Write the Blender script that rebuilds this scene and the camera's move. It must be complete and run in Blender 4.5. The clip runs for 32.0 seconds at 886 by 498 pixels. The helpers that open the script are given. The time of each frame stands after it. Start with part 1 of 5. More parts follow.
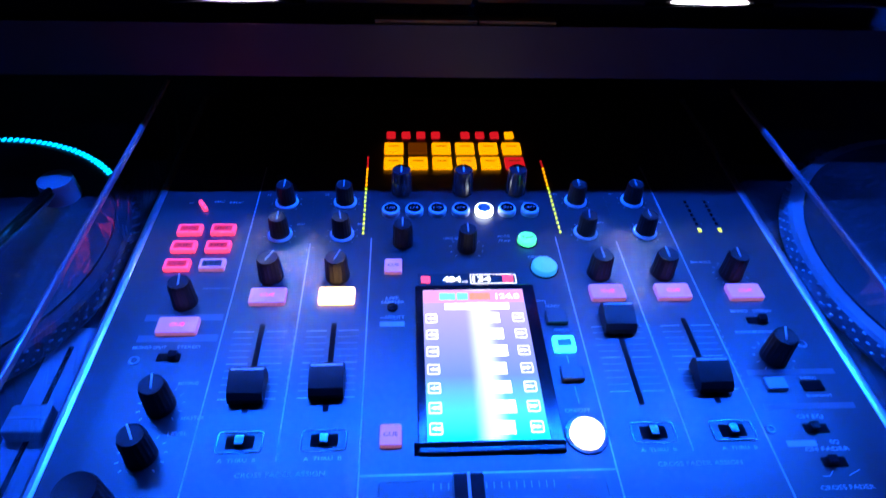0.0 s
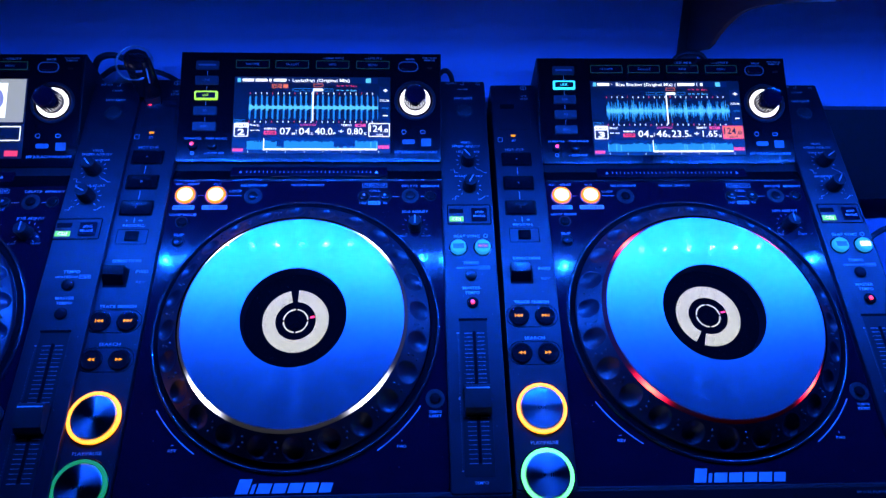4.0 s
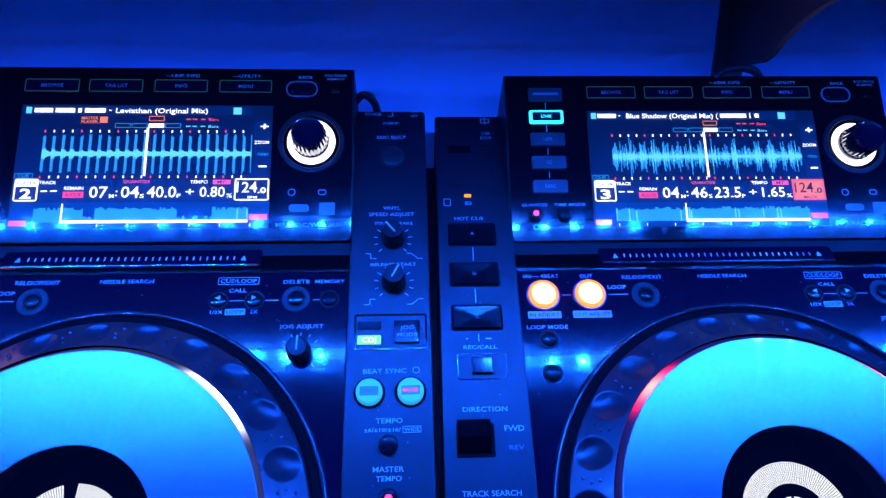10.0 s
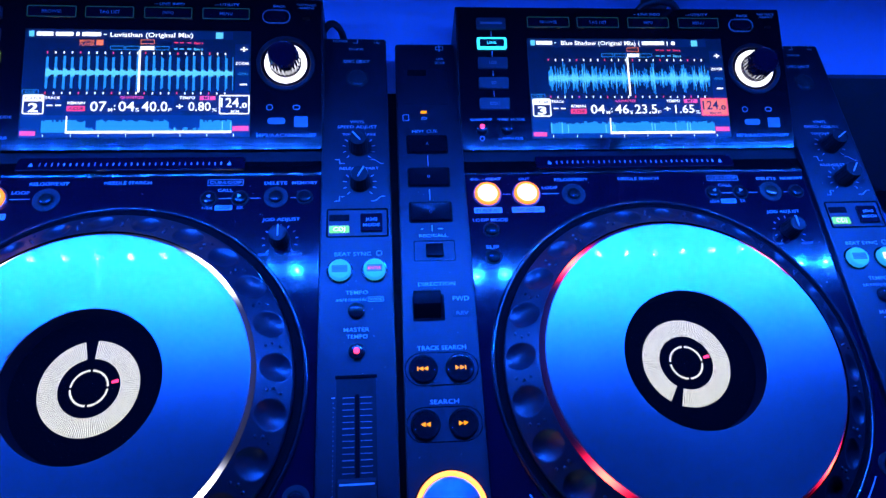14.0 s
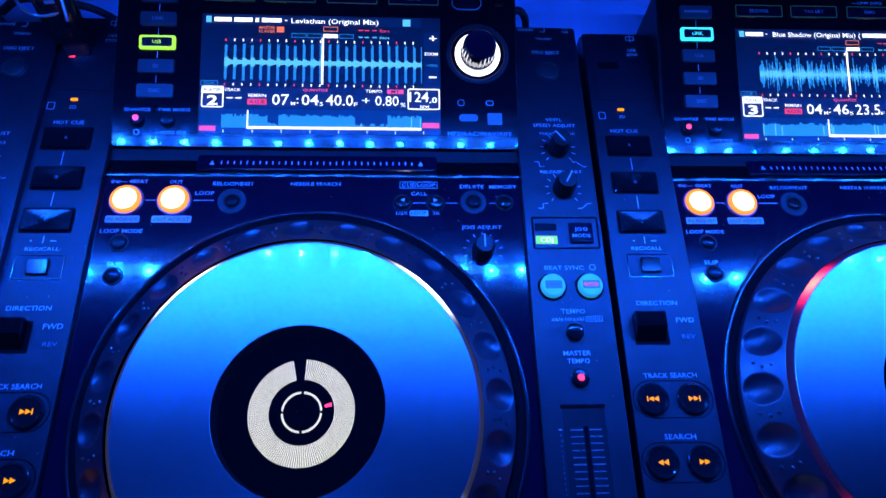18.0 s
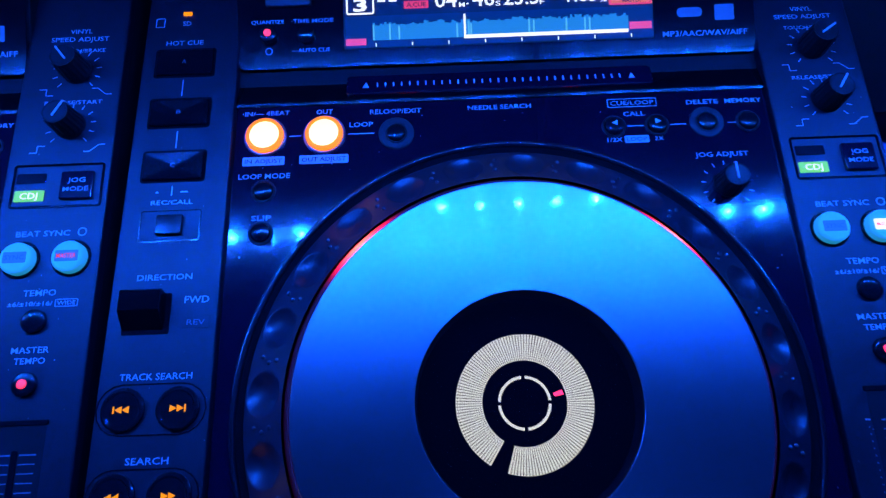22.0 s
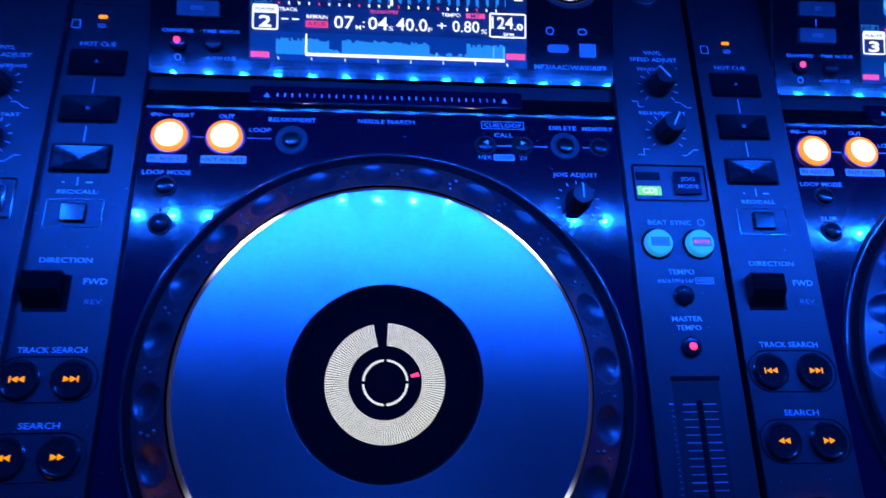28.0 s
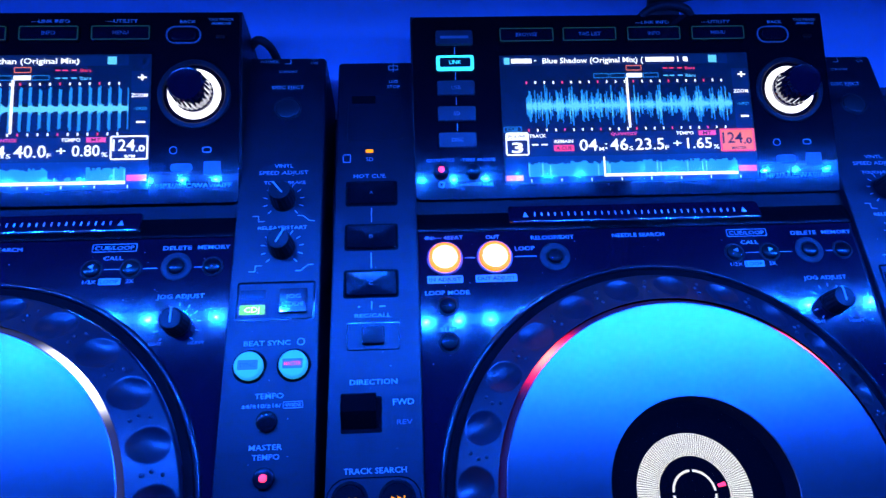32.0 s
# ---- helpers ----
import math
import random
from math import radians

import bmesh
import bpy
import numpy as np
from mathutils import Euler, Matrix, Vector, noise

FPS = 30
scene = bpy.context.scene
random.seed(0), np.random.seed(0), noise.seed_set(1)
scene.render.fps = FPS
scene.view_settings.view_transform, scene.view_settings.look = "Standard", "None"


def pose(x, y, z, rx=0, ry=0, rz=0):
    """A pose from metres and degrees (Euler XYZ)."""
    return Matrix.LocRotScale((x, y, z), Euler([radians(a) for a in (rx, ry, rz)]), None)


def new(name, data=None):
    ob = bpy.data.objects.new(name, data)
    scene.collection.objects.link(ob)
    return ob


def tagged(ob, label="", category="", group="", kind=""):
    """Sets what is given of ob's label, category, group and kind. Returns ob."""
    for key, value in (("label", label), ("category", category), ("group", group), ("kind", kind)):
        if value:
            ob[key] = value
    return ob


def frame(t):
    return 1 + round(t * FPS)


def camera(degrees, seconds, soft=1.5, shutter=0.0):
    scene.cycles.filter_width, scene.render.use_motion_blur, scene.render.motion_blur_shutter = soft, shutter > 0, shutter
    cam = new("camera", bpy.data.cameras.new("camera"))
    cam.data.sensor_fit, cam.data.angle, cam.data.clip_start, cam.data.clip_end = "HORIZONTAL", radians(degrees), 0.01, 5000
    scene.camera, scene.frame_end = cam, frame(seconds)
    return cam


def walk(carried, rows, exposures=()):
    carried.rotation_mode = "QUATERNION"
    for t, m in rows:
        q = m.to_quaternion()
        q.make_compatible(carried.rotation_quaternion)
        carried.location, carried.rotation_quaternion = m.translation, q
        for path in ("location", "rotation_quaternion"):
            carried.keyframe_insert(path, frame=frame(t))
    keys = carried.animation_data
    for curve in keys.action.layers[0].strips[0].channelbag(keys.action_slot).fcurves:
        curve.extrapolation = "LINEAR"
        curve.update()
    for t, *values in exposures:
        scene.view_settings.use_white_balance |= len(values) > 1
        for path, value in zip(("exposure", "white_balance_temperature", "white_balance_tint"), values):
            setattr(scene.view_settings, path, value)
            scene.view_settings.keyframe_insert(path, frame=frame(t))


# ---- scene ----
import functools

# the camera and its walk
cam = camera(69.7, 32.0, soft=1.35, shutter=0.3)
ROWS = [
    (0.0, 0.1202, -0.5168, 1.2445, 47.43, -1.85, -2.68),
    (0.5, 0.1194, -0.5028, 1.2764, 51.03, -3.13, -3.15),
    (1.0, 0.1146, -0.4939, 1.3070, 56.47, -3.30, -2.77),
    (1.5, 0.1098, -0.4839, 1.3400, 61.20, -1.75, -3.12),
    (2.0, 0.1030, -0.4770, 1.3592, 64.70, -1.45, -2.70),
    (2.5, 0.0972, -0.4670, 1.3742, 66.73, -0.84, -2.70),
    (3.0, 0.0982, -0.4582, 1.3799, 68.50, -0.45, -2.89),
    (3.5, 0.0988, -0.4526, 1.3914, 69.27, -0.35, -2.84),
    (4.0, 0.0994, -0.4497, 1.4044, 70.62, -0.56, -2.56),
    (4.5, 0.0974, -0.4480, 1.4116, 71.76, -0.88, -2.57),
    (6.5, 0.1083, -0.3433, 1.4165, 73.33, -0.81, -0.62),
    (7.0, 0.1248, -0.3007, 1.3930, 72.94, -0.86, 0.89),
    (7.5, 0.1450, -0.2636, 1.3882, 71.43, -0.93, 1.20),
    (8.0, 0.1589, -0.2388, 1.3876, 71.63, -0.63, 1.81),
    (8.5, 0.1301, -0.2333, 1.3881, 71.98, -0.57, -1.50),
    (9.0, 0.1444, -0.2347, 1.3887, 72.80, -0.76, -2.37),
    (9.5, 0.1490, -0.2337, 1.3881, 72.57, -0.64, -3.04),
    (10.0, 0.1525, -0.2362, 1.3923, 72.45, -0.57, -3.44),
    (10.5, 0.1507, -0.2422, 1.3971, 72.26, -0.71, -4.35),
    (11.0, 0.1487, -0.2506, 1.3996, 72.10, -1.11, -4.40),
    (11.5, 0.1481, -0.2628, 1.4048, 71.72, -1.22, -4.67),
    (12.0, 0.1460, -0.2752, 1.4066, 71.73, -1.35, -4.97),
    (12.5, 0.1486, -0.2818, 1.4029, 71.31, -1.36, -5.40),
    (13.0, 0.1503, -0.2905, 1.3989, 70.83, -1.39, -5.92),
    (13.5, 0.1577, -0.2990, 1.3897, 70.06, -1.17, -6.09),
    (15.5, 0.1408, -0.3101, 1.3546, 66.75, -0.22, -2.44),
    (16.0, 0.1237, -0.3062, 1.3576, 67.24, -0.48, -0.74),
    (16.5, 0.1127, -0.3009, 1.3633, 67.37, -1.03, -0.96),
    (17.0, 0.0930, -0.2942, 1.3679, 67.32, -1.41, -0.72),
    (17.5, 0.0737, -0.2829, 1.3642, 67.78, -1.39, -1.25),
    (18.0, 0.0574, -0.2598, 1.3797, 67.27, -1.34, -3.36),
    (18.5, 0.0744, -0.2319, 1.3850, 68.07, -1.30, -2.80),
    (19.0, 0.1363, -0.2090, 1.3750, 68.46, -0.63, -1.09),
    (19.5, 0.2070, -0.1962, 1.3688, 67.50, 0.70, 0.25),
    (20.0, 0.2554, -0.1944, 1.3661, 66.38, 1.13, 0.87),
    (20.5, 0.2785, -0.1978, 1.3675, 65.40, 1.46, 0.46),
    (21.0, 0.2898, -0.2078, 1.3618, 65.13, 1.60, -0.76),
    (21.5, 0.2976, -0.2062, 1.3555, 63.36, 1.47, -1.58),
    (22.0, 0.2947, -0.1859, 1.3515, 61.59, 1.54, -1.91),
    (22.5, 0.2848, -0.1563, 1.3452, 61.52, 0.65, -2.29),
    (23.0, 0.2908, -0.1346, 1.3563, 62.47, 0.39, -3.56),
    (23.5, 0.3022, -0.1201, 1.3487, 61.01, 0.34, -5.46),
    (24.0, 0.3204, -0.1259, 1.3390, 58.47, 0.38, -5.21),
    (24.5, 0.3161, -0.1443, 1.3202, 57.04, -0.94, -6.82),
    (25.0, 0.2861, -0.1689, 1.3187, 57.36, -1.44, -7.24),
    (25.5, 0.2346, -0.1803, 1.3365, 55.34, -1.93, -6.04),
    (26.0, 0.1749, -0.1854, 1.3367, 57.44, -1.94, -5.78),
    (26.5, 0.1222, -0.1788, 1.3409, 57.79, -3.73, -8.18),
    (28.5, 0.0030, -0.2276, 1.3827, 64.47, -1.31, -1.54),
    (29.0, 0.0075, -0.2239, 1.4044, 66.60, -0.07, 0.02),
    (29.5, 0.0341, -0.2223, 1.4114, 69.40, 0.09, -0.56),
    (30.0, 0.0784, -0.2241, 1.4132, 70.11, 0.36, 0.38),
    (30.5, 0.1272, -0.2309, 1.4088, 69.43, 1.26, 0.91),
    (31.0, 0.1579, -0.2275, 1.4048, 68.85, 0.84, -0.53),
    (31.5, 0.1875, -0.2189, 1.3980, 68.14, 0.41, -2.41),
    (32.0, 0.2049, -0.2144, 1.3934, 67.39, 0.00, -3.97),
]
walk(cam, [(t, pose(*row)) for t, *row in ROWS], exposures=[(0.0, 1.0), (1.6, 1.15), (2.3, 0.45), (3.0, 0.05), (4.5, 0.05), (6.5, 0.3), (13.0, 0.27), (15.5, 0.0), (18.0, -0.02), (19.0, 0.1), (20.0, 0.12), (21.0, -0.1), (22.0, -0.4), (24.0, -0.22), (25.0, -0.68), (25.5, -0.38), (26.0, 0.08), (26.5, 0.1), (28.5, -0.2), (29.0, -0.2), (30.0, 0.0), (31.0, 0.32), (32.0, 0.18)])

# world and large lights
MM = 0.001
ZO = 1.2                                   # height of the rack's pivot line above the floor
SHELF_Z = ZO + 0.250                       # underside of the overhead shelf
LED_Y, LED_Z = -0.040, ZO + 0.242          # the strip of lights under that shelf
WALL_Y = 0.196
MIX_X, MIX_Z = 0.160, ZO - 0.250           # middle and top of the mixer

world = bpy.data.worlds.new("world")
scene.world = world
world.use_nodes = True
world.node_tree.nodes["Background"].inputs[0].default_value = (0.02, 0.03, 0.12, 1)
world.node_tree.nodes["Background"].inputs[1].default_value = 0.02

BLUE = (0.0006, 0.078, 1.0)


# materials
def material(name, color, rough=0.5, metal=0.0, vary=0.15, scale=60.0, bump=0.0, bump_scale=400.0, coat=0.0, spec=0.5, aniso=0.0, coat_rough=0.025):
    m = bpy.data.materials.new(name)
    m.use_nodes = True
    n, l = m.node_tree.nodes, m.node_tree.links
    b = n["Principled BSDF"]
    b.inputs["Roughness"].default_value = rough
    b.inputs["Metallic"].default_value = metal
    b.inputs["Coat Weight"].default_value = coat
    b.inputs["Coat Roughness"].default_value = coat_rough
    b.inputs["Specular IOR Level"].default_value = spec
    co = n.new("ShaderNodeTexCoord")
    big = n.new("ShaderNodeTexNoise")
    big.inputs["Scale"].default_value, big.inputs["Detail"].default_value = scale, 5
    l.new(co.outputs["Object"], big.inputs["Vector"])
    mix = n.new("ShaderNodeMix")
    mix.data_type = "RGBA"
    mix.inputs["A"].default_value = (*[c * (1 - vary) for c in color], 1)
    mix.inputs["B"].default_value = (*[min(1, c * (1 + vary)) for c in color], 1)
    l.new(big.outputs["Fac"], mix.inputs["Factor"])
    l.new(mix.outputs["Result"], b.inputs["Base Color"])
    rr = n.new("ShaderNodeMapRange")
    rr.inputs["To Min"].default_value, rr.inputs["To Max"].default_value = rough * 0.85, min(1, rough * 1.15)
    l.new(big.outputs["Fac"], rr.inputs["Value"])
    l.new(rr.outputs["Result"], b.inputs["Roughness"])
    if bump:
        fine = n.new("ShaderNodeTexNoise")
        fine.inputs["Scale"].default_value, fine.inputs["Detail"].default_value = bump_scale, 3
        l.new(co.outputs["Object"], fine.inputs["Vector"])
        bp = n.new("ShaderNodeBump")
        bp.inputs["Strength"].default_value, bp.inputs["Distance"].default_value = bump, 0.0004
        l.new(fine.outputs["Fac"], bp.inputs["Height"])
        l.new(bp.outputs["Normal"], b.inputs["Normal"])
    if aniso:
        b.inputs["Anisotropic"].default_value = aniso
        b.inputs["Anisotropic Rotation"].default_value = 0.25
        tg = n.new("ShaderNodeTangent")
        tg.direction_type, tg.axis = "RADIAL", "Z"
        l.new(tg.outputs["Tangent"], b.inputs["Tangent"])
    return m


def glow(name, color, strength, base=(0.05, 0.05, 0.05)):
    m = bpy.data.materials.new(name)
    m.use_nodes = True
    b = m.node_tree.nodes["Principled BSDF"]
    b.inputs["Base Color"].default_value = (*base, 1)
    b.inputs["Roughness"].default_value = 0.4
    b.inputs["Specular IOR Level"].default_value = 0.2
    b.inputs["Emission Color"].default_value = (*color, 1)
    b.inputs["Emission Strength"].default_value = strength
    return m


STRIP = material("strip_plastic", (0.007, 0.0045, 0.010), 0.42, 0, 0.12, 40, 0.25, 1800, 0, 0.62)
TAPEWHITE = material("tape_white", (0.75, 0.76, 0.78), 0.5, 0, 0.1, 300)
BODY = material("body_plastic", (0.010, 0.010, 0.012), 0.42, 0, 0.15, 40, 0.2, 1500, 0, 0.3)
PAD = material("pad_black", (0.004, 0.004, 0.006), 0.2, 0, 0.2, 100, 0, 0, 0, 0.35)
GLOSS = material("gloss_panel", (0.012, 0.004, 0.014), 0.105, 0, 0.2, 30, 0.02, 900, 1.0, 0.8, 0.0, 0.03)
SCREENGLASS = material("display_frame", (0.005, 0.003, 0.006), 0.12, 0, 0.2, 30, 0, 0, 1.0, 0.3, 0.0, 0.04)
RUBBER = material("black_rubber", (0.015, 0.015, 0.017), 0.5, 0, 0.2, 200, 0.2, 1500)
BLACK = material("black_key", (0.008, 0.008, 0.010), 0.13, 0, 0.2, 200)
LCDBLACK = material("display_black", (0.0008, 0.0008, 0.001), 0.9, 0, 0.2, 60, 0, 0, 0, 0.0)
VOID = material("dark_recess", (0.003, 0.003, 0.004), 0.9, 0, 0.2, 60, 0, 0, 0, 0.1)
PRINT = material("white_print", (0.55, 0.56, 0.58), 0.5, 0, 0.1, 300)
PRINTDIM = material("grey_print", (0.26, 0.27, 0.29), 0.5, 0, 0.1, 300)
LABELBLUE = material("label_patch", (0.45, 0.48, 0.54), 0.5, 0, 0.1, 300)
BEZEL = material("bezel_black", (0.003, 0.003, 0.004), 0.12, 0, 0.2, 60, 0, 0, 0, 0.2)
WHEEL = material("jog_wheel_black", (0.014, 0.012, 0.020), 0.42, 0, 0.15, 40, 0.05, 900, 0.12, 0.8, 0.0, 0.12)
RIMGLOSS = material("bezel_rim", (0.008, 0.007, 0.011), 0.24, 0, 0.2, 60, 0.05, 700, 1.0, 1.0, 0.0, 0.09)
SOURCEKEY = material("source_key", (0.050, 0.046, 0.052), 0.38, 0, 0.15, 90, 0, 0, 0, 0.5)
CHROME = material("chrome", (0.7, 0.7, 0.72), 0.12, 1, 0.05, 80)
BRUSHED = material("brushed_button", (0.62, 0.64, 0.66), 0.30, 1.0, 0.06, 80, 0, 0, 0, 0.5, 0.95)
TRIM = material("polished_trim", (0.85, 0.86, 0.88), 0.3, 1, 0.1, 80)
STEEL = material("grey_steel", (0.35, 0.35, 0.36), 0.35, 1, 0.1, 50, 0.1, 600)
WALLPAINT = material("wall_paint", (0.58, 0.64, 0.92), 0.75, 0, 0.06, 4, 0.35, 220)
# red tint holds the reddish light that the lit keys cast on the rail
BARPAINT = material("bar_paint", (0.14, 0.05, 0.04), 0.5, 0, 0.18, 14, 0.2, 300)
# orange of the glow on the rail, put in as a surface colour
RAILGLOW = material("rail_glow_orange", (0.85, 0.30, 0.08), 0.55, 0, 0.3, 50, 0.2, 400)
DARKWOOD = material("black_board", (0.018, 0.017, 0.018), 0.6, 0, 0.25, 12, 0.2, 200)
MIXPANEL = material("mixer_panel", (0.020, 0.022, 0.026), 0.33, 0.0, 0.12, 30, 0.12, 2000, 0, 1.0)
MIXPATCH = material("mixer_patch", (0.042, 0.044, 0.050), 0.34, 0.0, 0.1, 30, 0.12, 2000, 0, 0.8)
KNOB = material("knob_rubber", (0.008, 0.008, 0.009), 0.45, 0, 0.2, 300, 0.2, 1500, 0, 0.35)
SKIRT = material("knob_skirt", (0.75, 0.76, 0.78), 0.4, 0, 0.1, 200)
PINKKEY = glow("pink_translucent_key", (0.75, 0.24, 0.42), 0.2, (0.75, 0.45, 0.55))


def turned_metal(name, color):
    """Fine concentric turning under a thin lacquer: a soft sheen, one drawn out along the radius, and a faint clear one."""
    m = bpy.data.materials.new(name)
    m.use_nodes = True
    n, l = m.node_tree.nodes, m.node_tree.links
    n.remove(n["Principled BSDF"])
    soft, drawn, rays, lacquer = [n.new("ShaderNodeBsdfAnisotropic") for _ in range(4)]
    tg, one, two, three = n.new("ShaderNodeTangent"), n.new("ShaderNodeMixShader"), n.new("ShaderNodeMixShader"), n.new("ShaderNodeMixShader")
    tg.direction_type, tg.axis = "RADIAL", "Z"
    co, noise, tint = n.new("ShaderNodeTexCoord"), n.new("ShaderNodeTexNoise"), n.new("ShaderNodeMix")
    noise.inputs["Scale"].default_value, noise.inputs["Detail"].default_value = 90, 4
    l.new(co.outputs["Object"], noise.inputs["Vector"])
    tint.data_type = "RGBA"
    tint.inputs["A"].default_value, tint.inputs["B"].default_value = (*[c * 0.94 for c in color], 1), (*[c * 1.06 for c in color], 1)
    l.new(noise.outputs["Fac"], tint.inputs["Factor"])
    for g, rough in ((soft, 0.385), (drawn, 0.5), (rays, 0.17), (lacquer, 0.062)):
        g.distribution = "GGX" if g is drawn else "BECKMANN"
        g.inputs["Roughness"].default_value = rough
        l.new(tg.outputs[0], g.inputs["Tangent"])
        if g is not lacquer:
            l.new(tint.outputs["Result"], g.inputs["Color"])
    drawn.inputs["Anisotropy"].default_value, rays.inputs["Anisotropy"].default_value = 0.3, 0.85
    one.inputs[0].default_value, two.inputs[0].default_value, three.inputs[0].default_value = 0.22, 0.08, 0.07
    l.new(soft.outputs[0], one.inputs[1])
    l.new(drawn.outputs[0], one.inputs[2])
    l.new(one.outputs[0], three.inputs[1])
    l.new(rays.outputs[0], three.inputs[2])
    l.new(three.outputs[0], two.inputs[1])
    l.new(lacquer.outputs[0], two.inputs[2])
    l.new(two.outputs[0], n["Material Output"].inputs["Surface"])
    return m


PLATTER = turned_metal("jog_platter", (0.50, 0.53, 0.58))


def thin_pane(name, color, rough, wavy=0.0, ior=1.49, dust=0.0):
    """A thin clear sheet: light goes straight through, and its faces mirror by their angle."""
    m = bpy.data.materials.new(name)
    m.use_nodes = True
    n, l = m.node_tree.nodes, m.node_tree.links
    n.remove(n["Principled BSDF"])
    t, g, mix, fr = n.new("ShaderNodeBsdfTransparent"), n.new("ShaderNodeBsdfGlossy"), n.new("ShaderNodeMixShader"), n.new("ShaderNodeFresnel")
    t.inputs["Color"].default_value = (*color, 1)
    g.inputs["Roughness"].default_value, fr.inputs["IOR"].default_value = rough, ior
    l.new(fr.outputs[0], mix.inputs[0])
    if wavy:
        co, no, bp = n.new("ShaderNodeTexCoord"), n.new("ShaderNodeTexNoise"), n.new("ShaderNodeBump")
        no.inputs["Scale"].default_value, no.inputs["Detail"].default_value, no.inputs["Distortion"].default_value = 9, 4, 1.5
        bp.inputs["Strength"].default_value, bp.inputs["Distance"].default_value = wavy, 0.03
        l.new(co.outputs["Object"], no.inputs["Vector"])
        l.new(no.outputs["Fac"], bp.inputs["Height"])
        l.new(bp.outputs["Normal"], g.inputs["Normal"])
    l.new(t.outputs[0], mix.inputs[1])
    l.new(g.outputs[0], mix.inputs[2])
    l.new(mix.outputs[0], n["Material Output"].inputs["Surface"])
    # faint violet film that puts the even haze of the glass into colour
    if dust:
        film, over = n.new("ShaderNodeBsdfDiffuse"), n.new("ShaderNodeMixShader")
        film.inputs["Color"].default_value, over.inputs[0].default_value = (0.5, 0.42, 0.5, 1), dust
        l.new(mix.outputs[0], over.inputs[1])
        l.new(film.outputs[0], over.inputs[2])
        l.new(over.outputs[0], n["Material Output"].inputs["Surface"])
    return m


SCREENPANE = thin_pane("screen_pane", (0.94, 0.96, 1.0), 0.09)
WINDOWPANE = thin_pane("window_pane", (0.94, 0.96, 1.0), 0.05, 0.0, 1.12, 0.003)
LIDPANE = thin_pane("lid_pane", (0.93, 0.95, 0.98), 0.10, 0.5)
LIDEDGE = material("lid_edge", (0.14, 0.15, 0.18), 0.2, 0.3, 0.3, 60, 0.3, 300)

LED = glow("led_chip", BLUE, 4600)
# added stronger core that gives the strip's mirrored dots white centres
ADDEDCORE = glow("led_added_core", (0.022, 0.10, 1.0), 9000)
WHITE_GLOW = glow("lamp_white", (0.85, 0.92, 1.0), 4)
SLOTLAMP = glow("slot_lamp", (0.95, 0.85, 0.95), 150)


def fade_ends(m, half, high):
    """Let a lamp grow dim towards its two ends."""
    n, l = m.node_tree.nodes, m.node_tree.links
    co, sep, gap, span = n.new("ShaderNodeTexCoord"), n.new("ShaderNodeSeparateXYZ"), n.new("ShaderNodeMath"), n.new("ShaderNodeMapRange")
    l.new(co.outputs["Object"], sep.inputs[0])
    gap.operation = "ABSOLUTE"
    l.new(sep.outputs["X"], gap.inputs[0])
    span.inputs["From Min"].default_value, span.inputs["From Max"].default_value = half * 0.15, half
    span.inputs["To Min"].default_value, span.inputs["To Max"].default_value = high, 0.02
    span.interpolation_type = "SMOOTHERSTEP"
    l.new(gap.outputs[0], span.inputs["Value"])
    l.new(span.outputs["Result"], n["Principled BSDF"].inputs["Emission Strength"])


fade_ends(SLOTLAMP, 0.028, 1200)


def lit_ring(name, soft, hot, low, high, narrow):
    """A ring lit from inside by four lamps, at its diagonals."""
    m = glow(name, soft, low, (0.03, 0.03, 0.035))
    n, l = m.node_tree.nodes, m.node_tree.links
    b = n["Principled BSDF"]
    co, sep, at = n.new("ShaderNodeTexCoord"), n.new("ShaderNodeSeparateXYZ"), n.new("ShaderNodeMath")
    l.new(co.outputs["Object"], sep.inputs[0])
    at.operation = "ARCTAN2"
    l.new(sep.outputs["Y"], at.inputs[0])
    l.new(sep.outputs["X"], at.inputs[1])
    last = at.outputs[0]
    for op, value in (("MULTIPLY", 4.0), ("COSINE", 0), ("MULTIPLY", -1.0), ("MAXIMUM", 0.0), ("POWER", narrow)):
        k = n.new("ShaderNodeMath")
        k.operation = op
        l.new(last, k.inputs[0])
        k.inputs[1].default_value = value
        last = k.outputs[0]
    mix = n.new("ShaderNodeMix")
    mix.data_type = "RGBA"
    mix.inputs["A"].default_value, mix.inputs["B"].default_value = (*soft, 1), (*hot, 1)
    l.new(last, mix.inputs["Factor"])
    l.new(mix.outputs["Result"], b.inputs["Emission Color"])
    span = n.new("ShaderNodeMapRange")
    span.inputs["To Min"].default_value, span.inputs["To Max"].default_value = low, high
    l.new(last, span.inputs["Value"])
    l.new(span.outputs["Result"], b.inputs["Emission Strength"])
    return m


RINGWHITE = lit_ring("jog_ring_white", (0.72, 0.74, 0.95), (1.0, 0.92, 0.88), 0.03, 12.0, 5.0)
RINGRED = lit_ring("jog_ring_red", (1.0, 0.0, 0.06), (1.0, 0.075, 0.05), 0.008, 8.0, 9.0)
INHOT = glow("loop_key_lit", (1.0, 0.84, 0.52), 2.4, (0.02, 0.01, 0.0))
INRIM = glow("loop_key_rim", (1.0, 0.20, 0.01), 2.2, (0.02, 0.01, 0.0))
ORANGE = glow("lamp_orange", (1.0, 0.28, 0.01), 3.2)
ORANGEDIM = glow("lamp_amber", (1.0, 0.31, 0.002), 1.35, (0.02, 0.01, 0.0))
